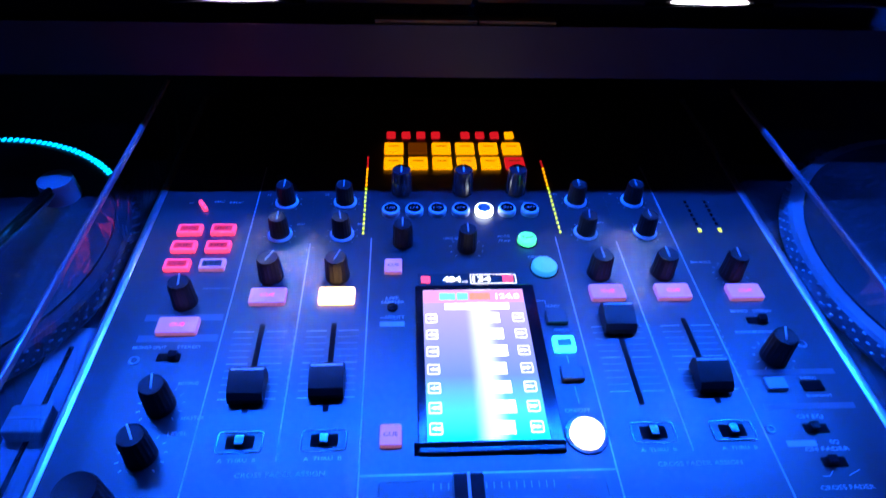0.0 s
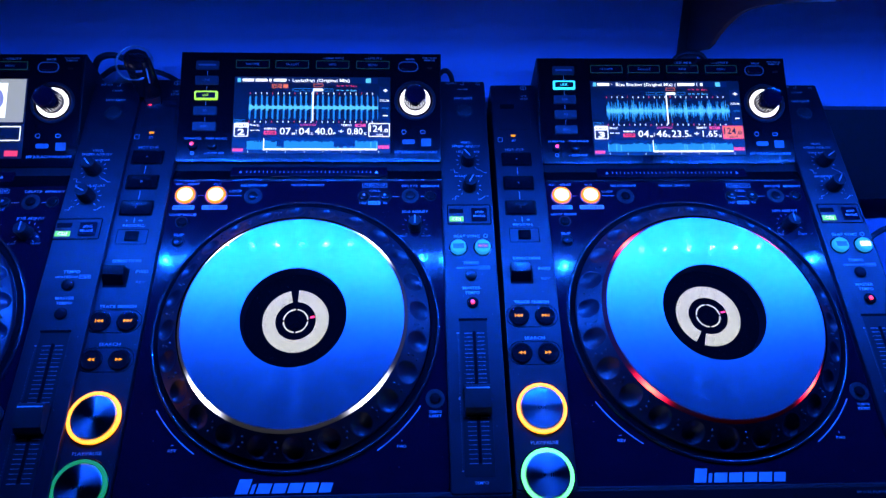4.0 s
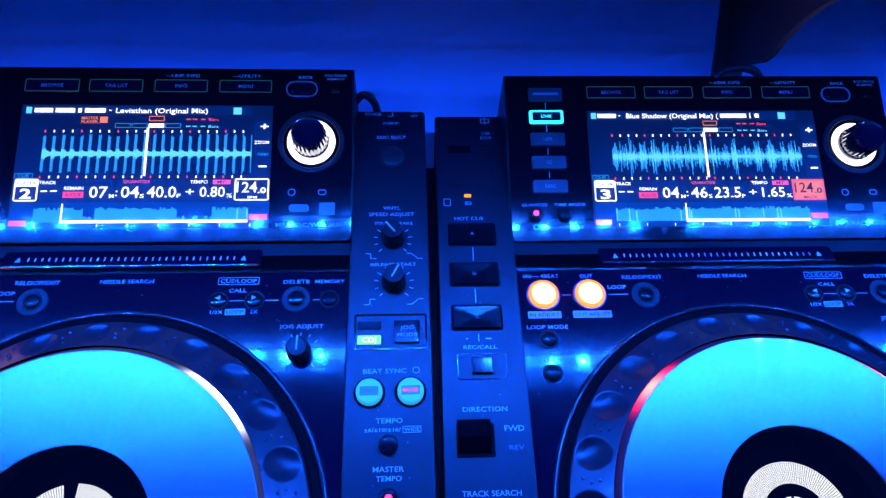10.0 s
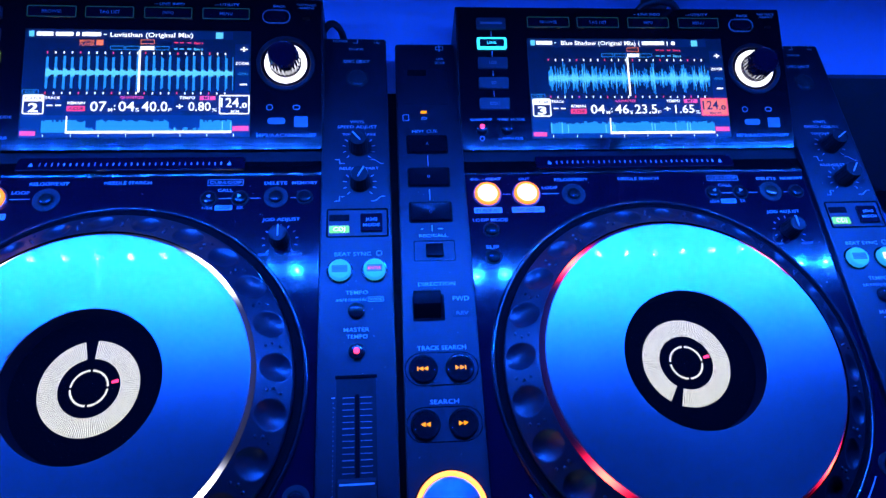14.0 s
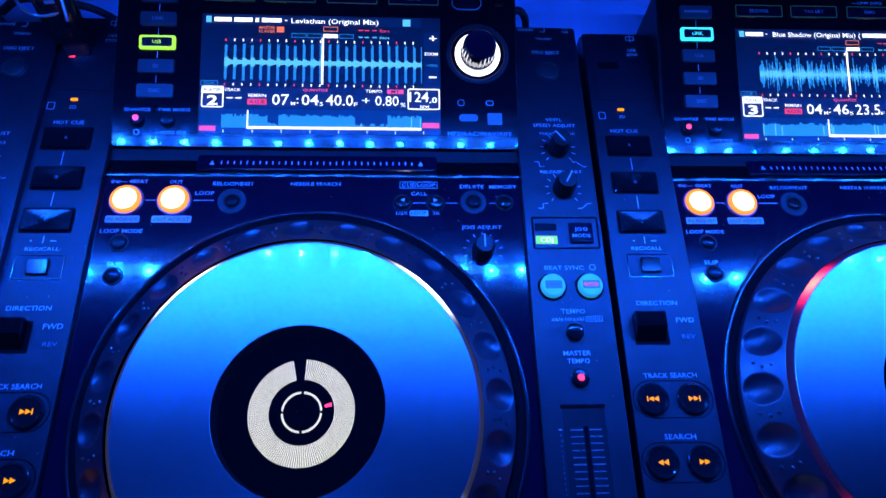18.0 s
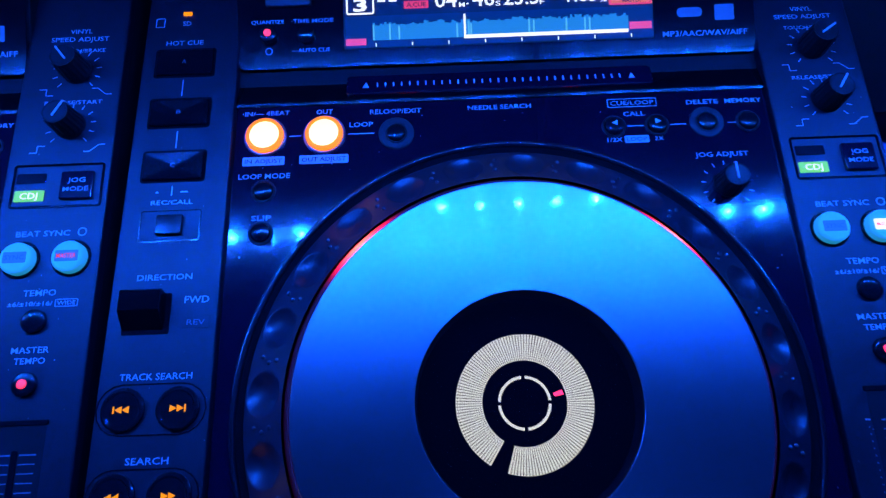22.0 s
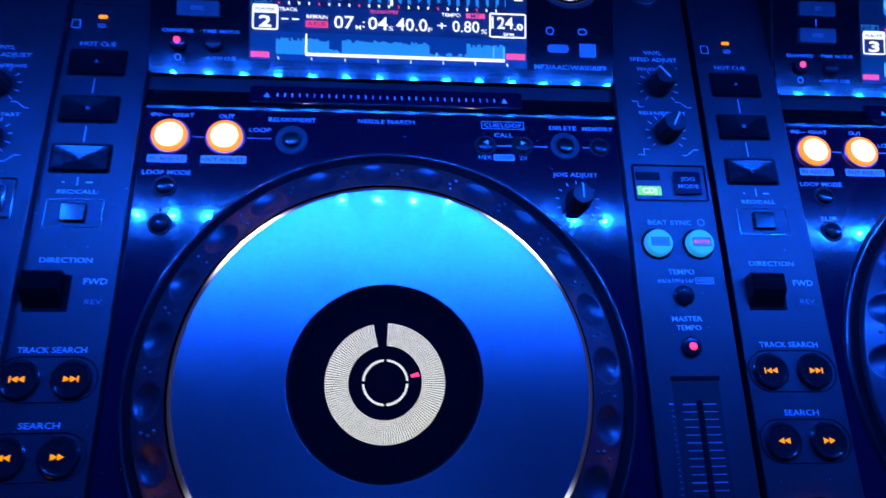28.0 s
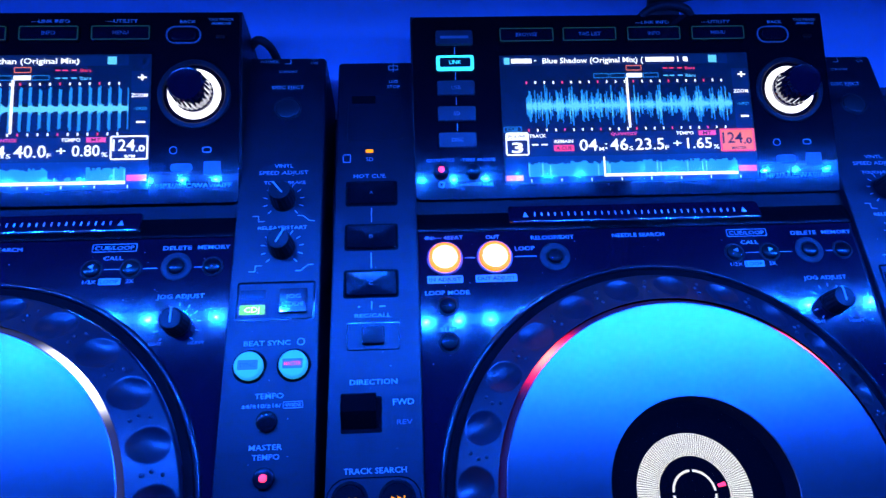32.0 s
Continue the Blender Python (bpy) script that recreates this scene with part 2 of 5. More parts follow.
GREENRING = glow("lamp_green", (0.12, 1.0, 0.28), 2.6)
GREENDIM = glow("lamp_green_dim", (0.01, 0.30, 0.10), 0.9)
REDLED = glow("lamp_red", (1.0, 0.03, 0.08), 3.0)
REDSOFT = glow("key_red_lit", (1.0, 0.03, 0.12), 1.1)
REDKEY = glow("key_red_face", (0.8, 0.01, 0.02), 0.42)
YELLOW = glow("pad_yellow", (1.0, 0.30, 0.0), 0.85)
YELLOWOFF = glow("pad_brown", (0.16, 0.03, 0.0), 0.35)
SYNCWIN = glow("sync_window", (0.02, 0.16, 0.42), 0.7, (0.1, 0.14, 0.2))
LIME = glow("lamp_lime", (0.45, 1.0, 0.02), 1.1)
MODEGREEN = glow("mode_green", (0.18, 0.85, 0.06), 1.05)
CYAN = glow("lamp_cyan", (0.03, 0.62, 1.0), 2.0)
TAPGREEN = glow("tap_green", (0.05, 0.85, 0.28), 1.4)
SCRBASE = glow("screen_base", (0.0, 0.001, 0.006), 1.0)
SCRBLUE = glow("screen_blue", (0.0, 0.12, 0.62), 1.0)
SCRMID = glow("screen_midblue", (0.02, 0.30, 0.85), 1.0)
SCRCYAN = glow("screen_cyan", (0.12, 0.62, 1.0), 1.1)
SCRWHITE = glow("screen_white", (0.9, 0.95, 1.0), 1.6)
SCRRED = glow("screen_red", (1.0, 0.06, 0.12), 1.0)
SCRORANGE = glow("screen_orange", (1.0, 0.22, 0.06), 1.0)
SCRPINK = glow("screen_pink", (1.0, 0.10, 0.32), 1.0)
SCRGREY = glow("screen_grey", (0.42, 0.46, 0.48), 0.9)
SCRVIOLET = glow("screen_violet", (0.25, 0.30, 0.75), 1.0)
PAPERWHITE = glow("jog_display_white", (0.92, 0.89, 0.66), 1.12)
KNOBGLOW = glow("rotary_ring_white", (0.95, 0.95, 1.0), 2.2)

INRIMKEY = glow("key_orange_lit", (1.0, 0.55, 0.25), 2.6)
CLEARKNOB = material("smoked_knob", (0.03, 0.03, 0.035), 0.15, 0, 0.2, 200, 0, 0, 0.4)
SKYKEY = glow("key_pale_blue", (0.02, 0.30, 0.85), 0.5, (0.35, 0.5, 0.6))
SKYDIM = material("key_sky", (0.30, 0.45, 0.55), 0.4, 0, 0.1, 100)
BIGWHITE = glow("key_big_white", (1.0, 0.86, 0.80), 2.6, (0.5, 0.5, 0.5))


def touch_page():
    """The touch screen's page: violet above, cyan below, with a pale column down its middle."""
    m = glow("touch_page", (0.1, 0.1, 0.4), 1.15)
    n, l = m.node_tree.nodes, m.node_tree.links
    co, sep, ramp = n.new("ShaderNodeTexCoord"), n.new("ShaderNodeSeparateXYZ"), n.new("ShaderNodeValToRGB")
    l.new(co.outputs["Object"], sep.inputs[0])
    up, side, mix = n.new("ShaderNodeMapRange"), n.new("ShaderNodeMapRange"), n.new("ShaderNodeMix")
    up.inputs["From Min"].default_value, up.inputs["From Max"].default_value = -0.0535, 0.0535
    l.new(sep.outputs["Y"], up.inputs["Value"])
    l.new(up.outputs["Result"], ramp.inputs[0])
    e = ramp.color_ramp.elements
    e[0].position, e[0].color = 0.0, (0.0, 0.62, 0.95, 1)
    e[1].position, e[1].color = 1.0, (0.34, 0.25, 0.46, 1)
    k = e.new(0.38)
    k.color = (0.10, 0.16, 0.55, 1)
    gap = n.new("ShaderNodeMath")
    gap.operation = "ABSOLUTE"
    off = n.new("ShaderNodeMath")
    off.operation = "SUBTRACT"
    off.inputs[1].default_value = 0.003
    l.new(sep.outputs["X"], off.inputs[0])
    l.new(off.outputs[0], gap.inputs[0])
    side.inputs["From Min"].default_value, side.inputs["From Max"].default_value = 0.001, 0.010
    side.inputs["To Min"].default_value, side.inputs["To Max"].default_value = 0.5, 0.0
    side.interpolation_type = "SMOOTHSTEP"
    l.new(gap.outputs[0], side.inputs["Value"])
    mix.data_type = "RGBA"
    mix.inputs["B"].default_value = (0.85, 0.97, 1.0, 1)
    l.new(side.outputs["Result"], mix.inputs["Factor"])
    l.new(ramp.outputs["Color"], mix.inputs["A"])
    l.new(mix.outputs["Result"], m.node_tree.nodes["Principled BSDF"].inputs["Emission Color"])
    return m


TOUCHPAGE = touch_page()
SCRPINK2 = glow("touch_pink", (0.85, 0.30, 0.55), 0.8)
METERLIME = glow("meter_lime", (0.60, 0.85, 0.02), 1.0)
REDFRAME = glow("key_red_frame", (1.0, 0.05, 0.14), 0.95, (0.35, 0.06, 0.1))
LABELBAR = material("label_bar", (0.16, 0.17, 0.2), 0.5, 0, 0.1, 200)


# mesh builders, sizes in millimetres
kept = functools.lru_cache(maxsize=None)


def to_mesh(verts, faces, smooth=True, angle=19):
    me = bpy.data.meshes.new("mesh")
    me.from_pydata([(x * MM, y * MM, z * MM) for x, y, z in verts], [], faces)
    bm = bmesh.new()
    bm.from_mesh(me)
    bmesh.ops.recalc_face_normals(bm, faces=bm.faces)
    bm.to_mesh(me)
    bm.free()
    if smooth:
        me.polygons.foreach_set("use_smooth", [True] * len(me.polygons))
        me.set_sharp_from_angle(angle=radians(angle))
    me.materials.append(None)
    return me


def outline(w, d, r, k=4):
    """A rounded rectangle about the origin, counter-clockwise."""
    r = max(0.001, min(r, w / 2 - 0.001, d / 2 - 0.001))
    pts = []
    for cx, cy, a0 in ((w / 2 - r, d / 2 - r, 0), (-w / 2 + r, d / 2 - r, 90), (-w / 2 + r, -d / 2 + r, 180), (w / 2 - r, -d / 2 + r, 270)):
        for i in range(k + 1):
            a = radians(a0 + 90 * i / k)
            pts.append((cx + r * math.cos(a), cy + r * math.sin(a)))
    return pts


def skin(loops, close_bottom=True, close_top=True, angle=19):
    """Faces over a stack of loops of one length."""
    n = len(loops[0])
    verts = [p for loop in loops for p in loop]
    faces = []
    for j in range(len(loops) - 1):
        for i in range(n):
            a, b = j * n + i, j * n + (i + 1) % n
            faces.append((a, b, b + n, a + n))
    if close_bottom:
        faces.append(tuple(range(n - 1, -1, -1)))
    if close_top:
        faces.append(tuple(range((len(loops) - 1) * n, len(loops) * n)))
    return to_mesh(verts, faces, True, angle)


@kept
def slab(w, d, h, r=1.0, bev=0.4):
    """A plate with rounded corners and a rounded upper edge, its base at z 0."""
    b = min(bev, h * 0.49)
    loops = []
    for inset, z in ((0, 0), (0, h - b), (b * 0.3, h - b * 0.3), (b, h)):
        loops.append([(x, y, z) for x, y in outline(w - 2 * inset, d - 2 * inset, max(0.05, r - inset))])
    return skin(loops)


@kept
def faceted(w, d, h):
    """A key whose top falls in four facets to a shallow middle."""
    loops = [[(x, y, z) for x, y in outline(w - 2 * i, d - 2 * i, 0.8, 2)] for i, z in ((0, 0), (0, h - 0.4), (0.5, h))]
    n = len(loops[0])
    verts = [p for loop in loops for p in loop] + [(0, 0, h - 0.6)]
    faces = [(j * n + i, j * n + (i + 1) % n, (j + 1) * n + (i + 1) % n, (j + 1) * n + i) for j in range(2) for i in range(n)]
    faces += [(2 * n + i, 2 * n + (i + 1) % n, 3 * n) for i in range(n)]
    return to_mesh(verts, faces, False)


@kept
def border(w, d, r, t, h):
    """A raised outline of width t."""
    o, i = outline(w, d, r), outline(w - 2 * t, d - 2 * t, max(0.05, r - t))
    loops = [[(x, y, 0) for x, y in o], [(x, y, h) for x, y in o], [(x, y, h) for x, y in i], [(x, y, 0) for x, y in i]]
    return skin(loops, False, False)


@kept
def turned(profile, seg=40, angle=19):
    """A solid of revolution from (radius, z) pairs, bottom to top."""
    loops, n = [], seg
    for r, z in profile:
        r = max(r, 0.001)
        loops.append([(r * math.cos(2 * math.pi * i / n), r * math.sin(2 * math.pi * i / n), z) for i in range(n)])
    return skin(loops, profile[0][0] > 0.01, True, angle)


@kept
def hoop(r0, r1, z0, z1, seg=64):
    b = min(0.35, (r1 - r0) * 0.3, abs(z1 - z0) * 0.4)
    prof = [(r0, z0), (r1, z0), (r1, z1 - b), (r1 - b, z1), (r0 + b, z1), (r0, z1 - b)]
    verts, faces = [], []
    m = len(prof)
    for i in range(seg):
        a = 2 * math.pi * i / seg
        verts += [(r * math.cos(a), r * math.sin(a), z) for r, z in prof]
    for i in range(seg):
        for j in range(m):
            a, b2 = i * m + j, i * m + (j + 1) % m
            c, d = ((i + 1) % seg) * m + (j + 1) % m, ((i + 1) % seg) * m + j
            faces.append((a, b2, c, d))
    return to_mesh(verts, faces)


@kept
def extruded(points, h):
    return skin([[(x, y, 0) for x, y in points], [(x, y, h) for x, y in points]])


@kept
def block(points, x0, x1):
    """A side profile of (y, z) pairs carried across from x0 to x1."""
    return skin([[(x0, y, z) for y, z in points], [(x1, y, z) for y, z in points]])


@kept
def rects(boxes, z=0.0):
    """Flat patches (x0, y0, x1, y1) in one mesh."""
    verts, faces = [], []
    for x0, y0, x1, y1 in boxes:
        k = len(verts)
        verts += [(x0, y0, z), (x1, y0, z), (x1, y1, z), (x0, y1, z)]
        faces.append((k, k + 1, k + 2, k + 3))
    return to_mesh(verts, faces, False)


@kept
def arc_band(r0, r1, a0, a1, n=24, z=0.0):
    verts, faces = [], []
    for i in range(n + 1):
        a = radians(a0 + (a1 - a0) * i / n)
        verts += [(r0 * math.cos(a), r0 * math.sin(a), z), (r1 * math.cos(a), r1 * math.sin(a), z)]
        if i:
            k = 2 * i
            faces.append((k - 2, k - 1, k + 1, k))
    return to_mesh(verts, faces, False)


@kept
def letters(text, bold):
    """Flat lettering, its base line at y 0 and its middle at x 0, one unit (millimetre) per cap height."""
    cu = bpy.data.curves.new("text", "FONT")
    cu.body, cu.size, cu.resolution_u, cu.offset = text, 1.0, 2, bold
    ob = bpy.data.objects.new("text", cu)
    scene.collection.objects.link(ob)
    bpy.context.view_layer.update()
    me = bpy.data.meshes.new_from_object(ob.evaluated_get(bpy.context.evaluated_depsgraph_get()))
    bpy.data.objects.remove(ob)
    bpy.data.curves.remove(cu)
    co = np.empty(len(me.vertices) * 3)
    me.vertices.foreach_get("co", co)
    co = co.reshape(-1, 3)
    co[:, 0] -= (co[:, 0].min() + co[:, 0].max()) / 2
    co *= MM / 0.70
    me.vertices.foreach_set("co", co.ravel())
    me.materials.clear()
    me.materials.append(None)
    return me


EYE4 = Matrix.Identity(4)


def put(name, me, mat, parent, x=0, y=0, z=0, frame_of=EYE4, turn=0, label="", scale=(1, 1, 1), tilt=0):
    """A part: the mesh at (x, y, z) millimetres of its thing's frame, or of frame_of within it."""
    ob = new(name, me)
    ob.parent = parent
    m = frame_of @ pose(x * MM, y * MM, z * MM, tilt, 0, turn) @ Matrix.Diagonal((*scale, 1))
    ob.matrix_basis = parent.matrix_basis.inverted() @ m if parent.parent else m
    ob.material_slots[0].link = "OBJECT"
    ob.material_slots[0].material = mat
    if label:
        ob["label"] = label
    return ob


def stuff(*a, **k):
    return tagged(put(*a, **k), kind="stuff")


def words(text, parent, x, y, z, cap=2.3, width=0, mat=None, frame_of=EYE4, bold=0.006, turn=0, tilt=0):
    me = letters(text, bold)
    xs = [v.co.x for v in me.vertices]
    wide = (max(xs) - min(xs)) / MM
    sx = width / wide if width else cap
    return put("lettering", me, mat or PRINT, parent, x, y - cap / 2, z, frame_of, turn, "", (sx, cap, 1), tilt)


def thing(name, m, label, category, group=""):
    ob = new(name)
    ob.empty_display_size = 0.02
    ob.matrix_basis = m
    return tagged(ob, label, category, group)


def solid(name, me, mat, m, label, category, kind="", group=""):
    ob = new(name, me)
    ob.matrix_basis = m
    ob.material_slots[0].link = "OBJECT"
    ob.material_slots[0].material = mat
    return tagged(ob, label, category, group, kind)


# the room and the rack
def setting(name, points, x0, x1, mat, label, category):
    return solid(name, block(tuple(points), x0 / MM, x1 / MM), mat, Matrix.Identity(4), label, category, "structure")


def rect(y0, y1, z0, z1):
    return tuple((y / MM, z / MM) for y, z in ((y0, z0), (y1, z0), (y1, z1), (y0, z1)))


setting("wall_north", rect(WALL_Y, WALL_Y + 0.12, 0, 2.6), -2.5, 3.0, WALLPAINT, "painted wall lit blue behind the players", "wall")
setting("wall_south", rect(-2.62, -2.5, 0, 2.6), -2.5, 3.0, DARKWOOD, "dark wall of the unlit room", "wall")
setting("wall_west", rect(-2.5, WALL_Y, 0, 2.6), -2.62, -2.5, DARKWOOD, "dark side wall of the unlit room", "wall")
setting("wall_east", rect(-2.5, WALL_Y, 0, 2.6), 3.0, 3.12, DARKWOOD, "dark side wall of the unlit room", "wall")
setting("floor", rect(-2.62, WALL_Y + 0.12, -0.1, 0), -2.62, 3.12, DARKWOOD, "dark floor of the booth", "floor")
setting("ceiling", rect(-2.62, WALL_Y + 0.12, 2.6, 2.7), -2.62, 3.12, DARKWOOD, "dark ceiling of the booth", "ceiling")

# overhead shelf with its bracket and light strip
shelf = thing("wall_shelf", Matrix.Identity(4), "dark wall shelf above the players on a curved bracket", "shelf")
put("shelf_board", block(rect(-0.052, WALL_Y - 0.001, SHELF_Z, SHELF_Z + 0.02), -700, 1100), DARKWOOD, shelf)
curve = [(194.5, 250), (194.5, 179), (188, 180), (167, 184), (150, 186), (141, 190), (132, 198), (118, 207), (104, 213.5), (87, 218.5), (60, 221.5), (20, 222), (-28, 221), (-32, 223), (-33, 228), (-33, 250)]
put("bracket", block(tuple((y, z + ZO / MM) for y, z in curve), 367, 371), BARPAINT, shelf, label="curved steel shelf bracket")
put("bracket_plate", block(rect(WALL_Y - 0.0035, WALL_Y - 0.0005, ZO + 0.10, SHELF_Z), 359, 379), BARPAINT, shelf)

strip = thing("led_strip", pose(0, LED_Y, SHELF_Z, -12), "glowing blue strip of small lights under the shelf", "light strip")
put("tape", slab(1050, 10, 1.0, 0.4, 0.2), TAPEWHITE, strip, 230, 0, -4.6)
put("tape_mount", block(((-6, -3.6), (6, -3.6), (6, -1.6), (-6, 1.2)), -300, 755), DARKWOOD, strip)
for i in range(13, 49):
    k = put("light_chip", slab(5, 5, 1.4, 0.8, 0.3), TAPEWHITE, strip, -609.5 + 26.6 * i, 0, -6.0)
    put("chip_face", slab(4.4, 4.4, 0.12, 1.8, 0.03), LED, k, -609.5 + 26.6 * i, 0, -6.16)
    put("chip_added_core", slab(1.5, 1.5, 0.06, 0.7, 0.02), ADDEDCORE, k, -609.5 + 26.6 * i, 0, -6.25)

# inclined rack board, front rail, table
RACK = pose(0, 0, ZO, 44)
rack = thing("player_rack", RACK, "black inclined rack board carrying the players", "rack")
put("board", slab(1120, 372, 12, 2, 1), DARKWOOD, rack, -70, 34, -66)
for x in (-560, -150, 165, 480):
    put("batten", slab(30, 300, 8, 2, 1), DARKWOOD, rack, x, 30, -55)
setting("rack_rail", rect(-0.078, -0.050, ZO - 0.184, ZO - 0.144), -1.2, 1.5, BARPAINT, "worn painted rail along the rack front with a red cast in its paint", "rail")
setting("rack_floor", rect(-0.050, 0.06, ZO - 0.182, ZO - 0.150), -1.2, 1.5, DARKWOOD, "black shelf board behind the rail", "shelf")
setting("table_top", rect(-0.62, WALL_Y - 0.002, MIX_Z - 0.137, MIX_Z - 0.107), -1.2, 1.5, DARKWOOD, "black table top under the mixer", "table")
# added board; hides the lit wall so the gap under the rack stays black
setting("added_dark_board", rect(0.062, 0.074, MIX_Z - 0.107, ZO - 0.150), -1.2, 1.5, DARKWOOD, "added black board that keeps the space under the rack dark", "board")
setting("trunking", rect(WALL_Y - 0.03, WALL_Y - 0.0005, ZO + 0.0395, ZO + 0.130), 0.47, 1.5, DARKWOOD, "black cable trunking along the wall", "trunking")


# the media players
WHEEL_TOP = 16.0


@kept
def wheel_mesh():
    """The side of the jog wheel with its finger hollows."""
    verts, faces = [], []
    nt, rs = 720, [84.0 + 0.525 * i for i in range(33)]
    for j, r in enumerate(rs):
        for i in range(nt):
            a = 2 * math.pi * i / nt
            z = WHEEL_TOP - 13.0 * ((r - 84.0) / 16.8)
            k = a / (2 * math.pi / 24)
            off = (k - round(k)) * (2 * math.pi / 24) * 93
            q = math.hypot(off, (r - 92.8) * 1.06) / 7.6
            if q < 1:
                z -= 3.8 * (1 - q * q)
            elif q < 1.12:
                z += 0.08 * math.sin((q - 1) / 0.12 * math.pi)
            verts.append((r * math.cos(a), r * math.sin(a), z))
    for j in range(len(rs) - 1):
        for i in range(nt):
            i2 = (i + 1) % nt
            faces.append((j * nt + i, j * nt + i2, (j + 1) * nt + i2, (j + 1) * nt + i))
    n0 = (len(rs) - 1) * nt
    k0 = len(verts)
    verts += [(x, y, -2.5) for x, y, z in verts[n0:n0 + nt]]
    for i in range(nt):
        faces.append((n0 + i, n0 + (i + 1) % nt, k0 + (i + 1) % nt, k0 + i))
    return to_mesh(verts, faces, True, 60)


@kept
def platter_mesh():
    """The platter top: a wide ring round a sunken display."""
    prof = [(81.2, 4), (81.2, 18.0), (80.9, 18.3), (38.8, 18.3), (38.7, 18.2), (38.7, 17.5)]
    n, verts, faces = 160, [], []
    for r, z in prof:
        verts += [(r * math.cos(2 * math.pi * i / n), r * math.sin(2 * math.pi * i / n), z) for i in range(n)]
    for j in range(len(prof) - 1):
        for i in range(n):
            a, b = j * n + i, j * n + (i + 1) % n
            faces.append((a, b, b + n, a + n))
    return to_mesh(verts, faces)


@kept
def cone_ring():
    """The clear sloping ring between the platter and the wheel, with a small rounded upper edge."""
    prof = [(81.3, 8.0), (81.3, 17.9), (81.6, 18.0), (82.2, 17.2), (84.1, 13.6), (84.1, 8.0)]
    n, verts, faces = 160, [], []
    for r, z in prof:
        verts += [(r * math.cos(2 * math.pi * i / n), r * math.sin(2 * math.pi * i / n), z) for i in range(n)]
    for j in range(len(prof) - 1):
        for i in range(n):
            a, b = j * n + i, j * n + (i + 1) % n
            faces.append((a, b, b + n, a + n))
    return to_mesh(verts, faces)


@kept
def half_round(r0, r1, h, seg=160):
    """A ring with a half-round top."""
    rm, w = (r0 + r1) / 2, (r1 - r0) / 2
    verts, faces, k = [], [], 9
    for j in range(k):
        a = math.pi * j / (k - 1)
        r, z = rm - w * math.cos(a), h * math.sin(a)
        verts += [(r * math.cos(2 * math.pi * i / seg), r * math.sin(2 * math.pi * i / seg), z) for i in range(seg)]
    for j in range(k - 1):
        for i in range(seg):
            a, b = j * seg + i, j * seg + (i + 1) % seg
            faces.append((a, b, b + seg, a + seg))
    return to_mesh(verts, faces, True, 60)


@kept
def ring_cells(r0, r1, a0, a1, rows, cols):
    """The lit cells of the round display, in rows and columns."""
    verts, faces = [], []
    dr, da = (r1 - r0) / rows, (a1 - a0) / cols
    for j in range(rows):
        for i in range(cols):
            k = len(verts)
            for r, a in ((r0 + dr * (j + 0.05), a0 + da * (i + 0.12)), (r0 + dr * (j + 0.95), a0 + da * (i + 0.12)), (r0 + dr * (j + 0.95), a0 + da * (i + 0.88)), (r0 + dr * (j + 0.05), a0 + da * (i + 0.88))):
                verts.append((r * math.cos(radians(a)), r * math.sin(radians(a)), 0))
            faces.append((k, k + 1, k + 2, k + 3))
    return to_mesh(verts, faces, False)


DOME = ((0, 0), (1, 0), (1, 0.55), (0.92, 0.8), (0.7, 0.97), (0.0, 1.0))


def dome(r, h):
    return turned(tuple((a * r, b * h) for a, b in DOME[1:]), 36, 50)


def round_key(p, x, y, z, r, h, mat=BLACK, name="button", label="", ringed=True):
    if ringed:
        put("button_surround", hoop(r + 0.15, r + 1.1, -0.3, 0.7, 40), BODY if mat is BLACK else RUBBER, p, x, y, z)
    return put(name, turned(((r, -0.3), (r, h * 0.55), (r * 0.94, h * 0.72), (r * 0.75, h * 0.86), (r * 0.45, h * 0.96), (r * 0.15, h), (0, h)), 36, 50), mat, p, x, y, z, label=label)


@kept
def knurled(r, h, flutes=18):
    """A knob with a fluted side and a slightly hollow top."""
    n = flutes * 4
    loops = []
    for k, z in ((1.06, 0), (1.06, h * 0.12), (1.0, h * 0.2), (0.94, h * 0.9), (0.86, h), (0.78, h - 0.25)):
        loop = []
        for i in range(n):
            f = 1 + (0.025 * math.cos(2 * math.pi * i * flutes / n) if 0.15 * h < z < 0.95 * h else 0)
            a = 2 * math.pi * i / n
            loop.append((r * k * f * math.cos(a), r * k * f * math.sin(a), z))
        loops.append(loop)
    return skin(loops)


def knob(p, x, y, z, r, h, turn, mat=None, pointer=None, skirt=0, label=""):
    if skirt:
        put("knob_skirt", turned(((skirt, 0), (skirt, 0.9), (skirt * 0.85, 1.6), (0, 1.6)), 40), SKIRT, p, x, y, z)
    k = put("knob", knurled(r, h), mat or KNOB, p, x, y, z + (1.2 if skirt else 0.2), label=label, turn=turn)
    zz = z + h + (1.2 if skirt else 0.2)
    put("pointer", slab(max(0.8, r * 0.14), r * 1.3, 0.5, 0.3, 0.2), pointer or PRINT, k, x - 0.3 * r * math.sin(radians(turn)), y + 0.3 * r * math.cos(radians(turn)), zz - 0.15, turn=turn)
    put("pointer_side", slab(max(0.9, r * 0.16), 0.5, h * 0.75, 0.2, 0.15), pointer or PRINT, k, x - 0.97 * r * math.sin(radians(turn)), y + 0.97 * r * math.cos(radians(turn)), zz - h * 0.80, turn=turn)
    return k


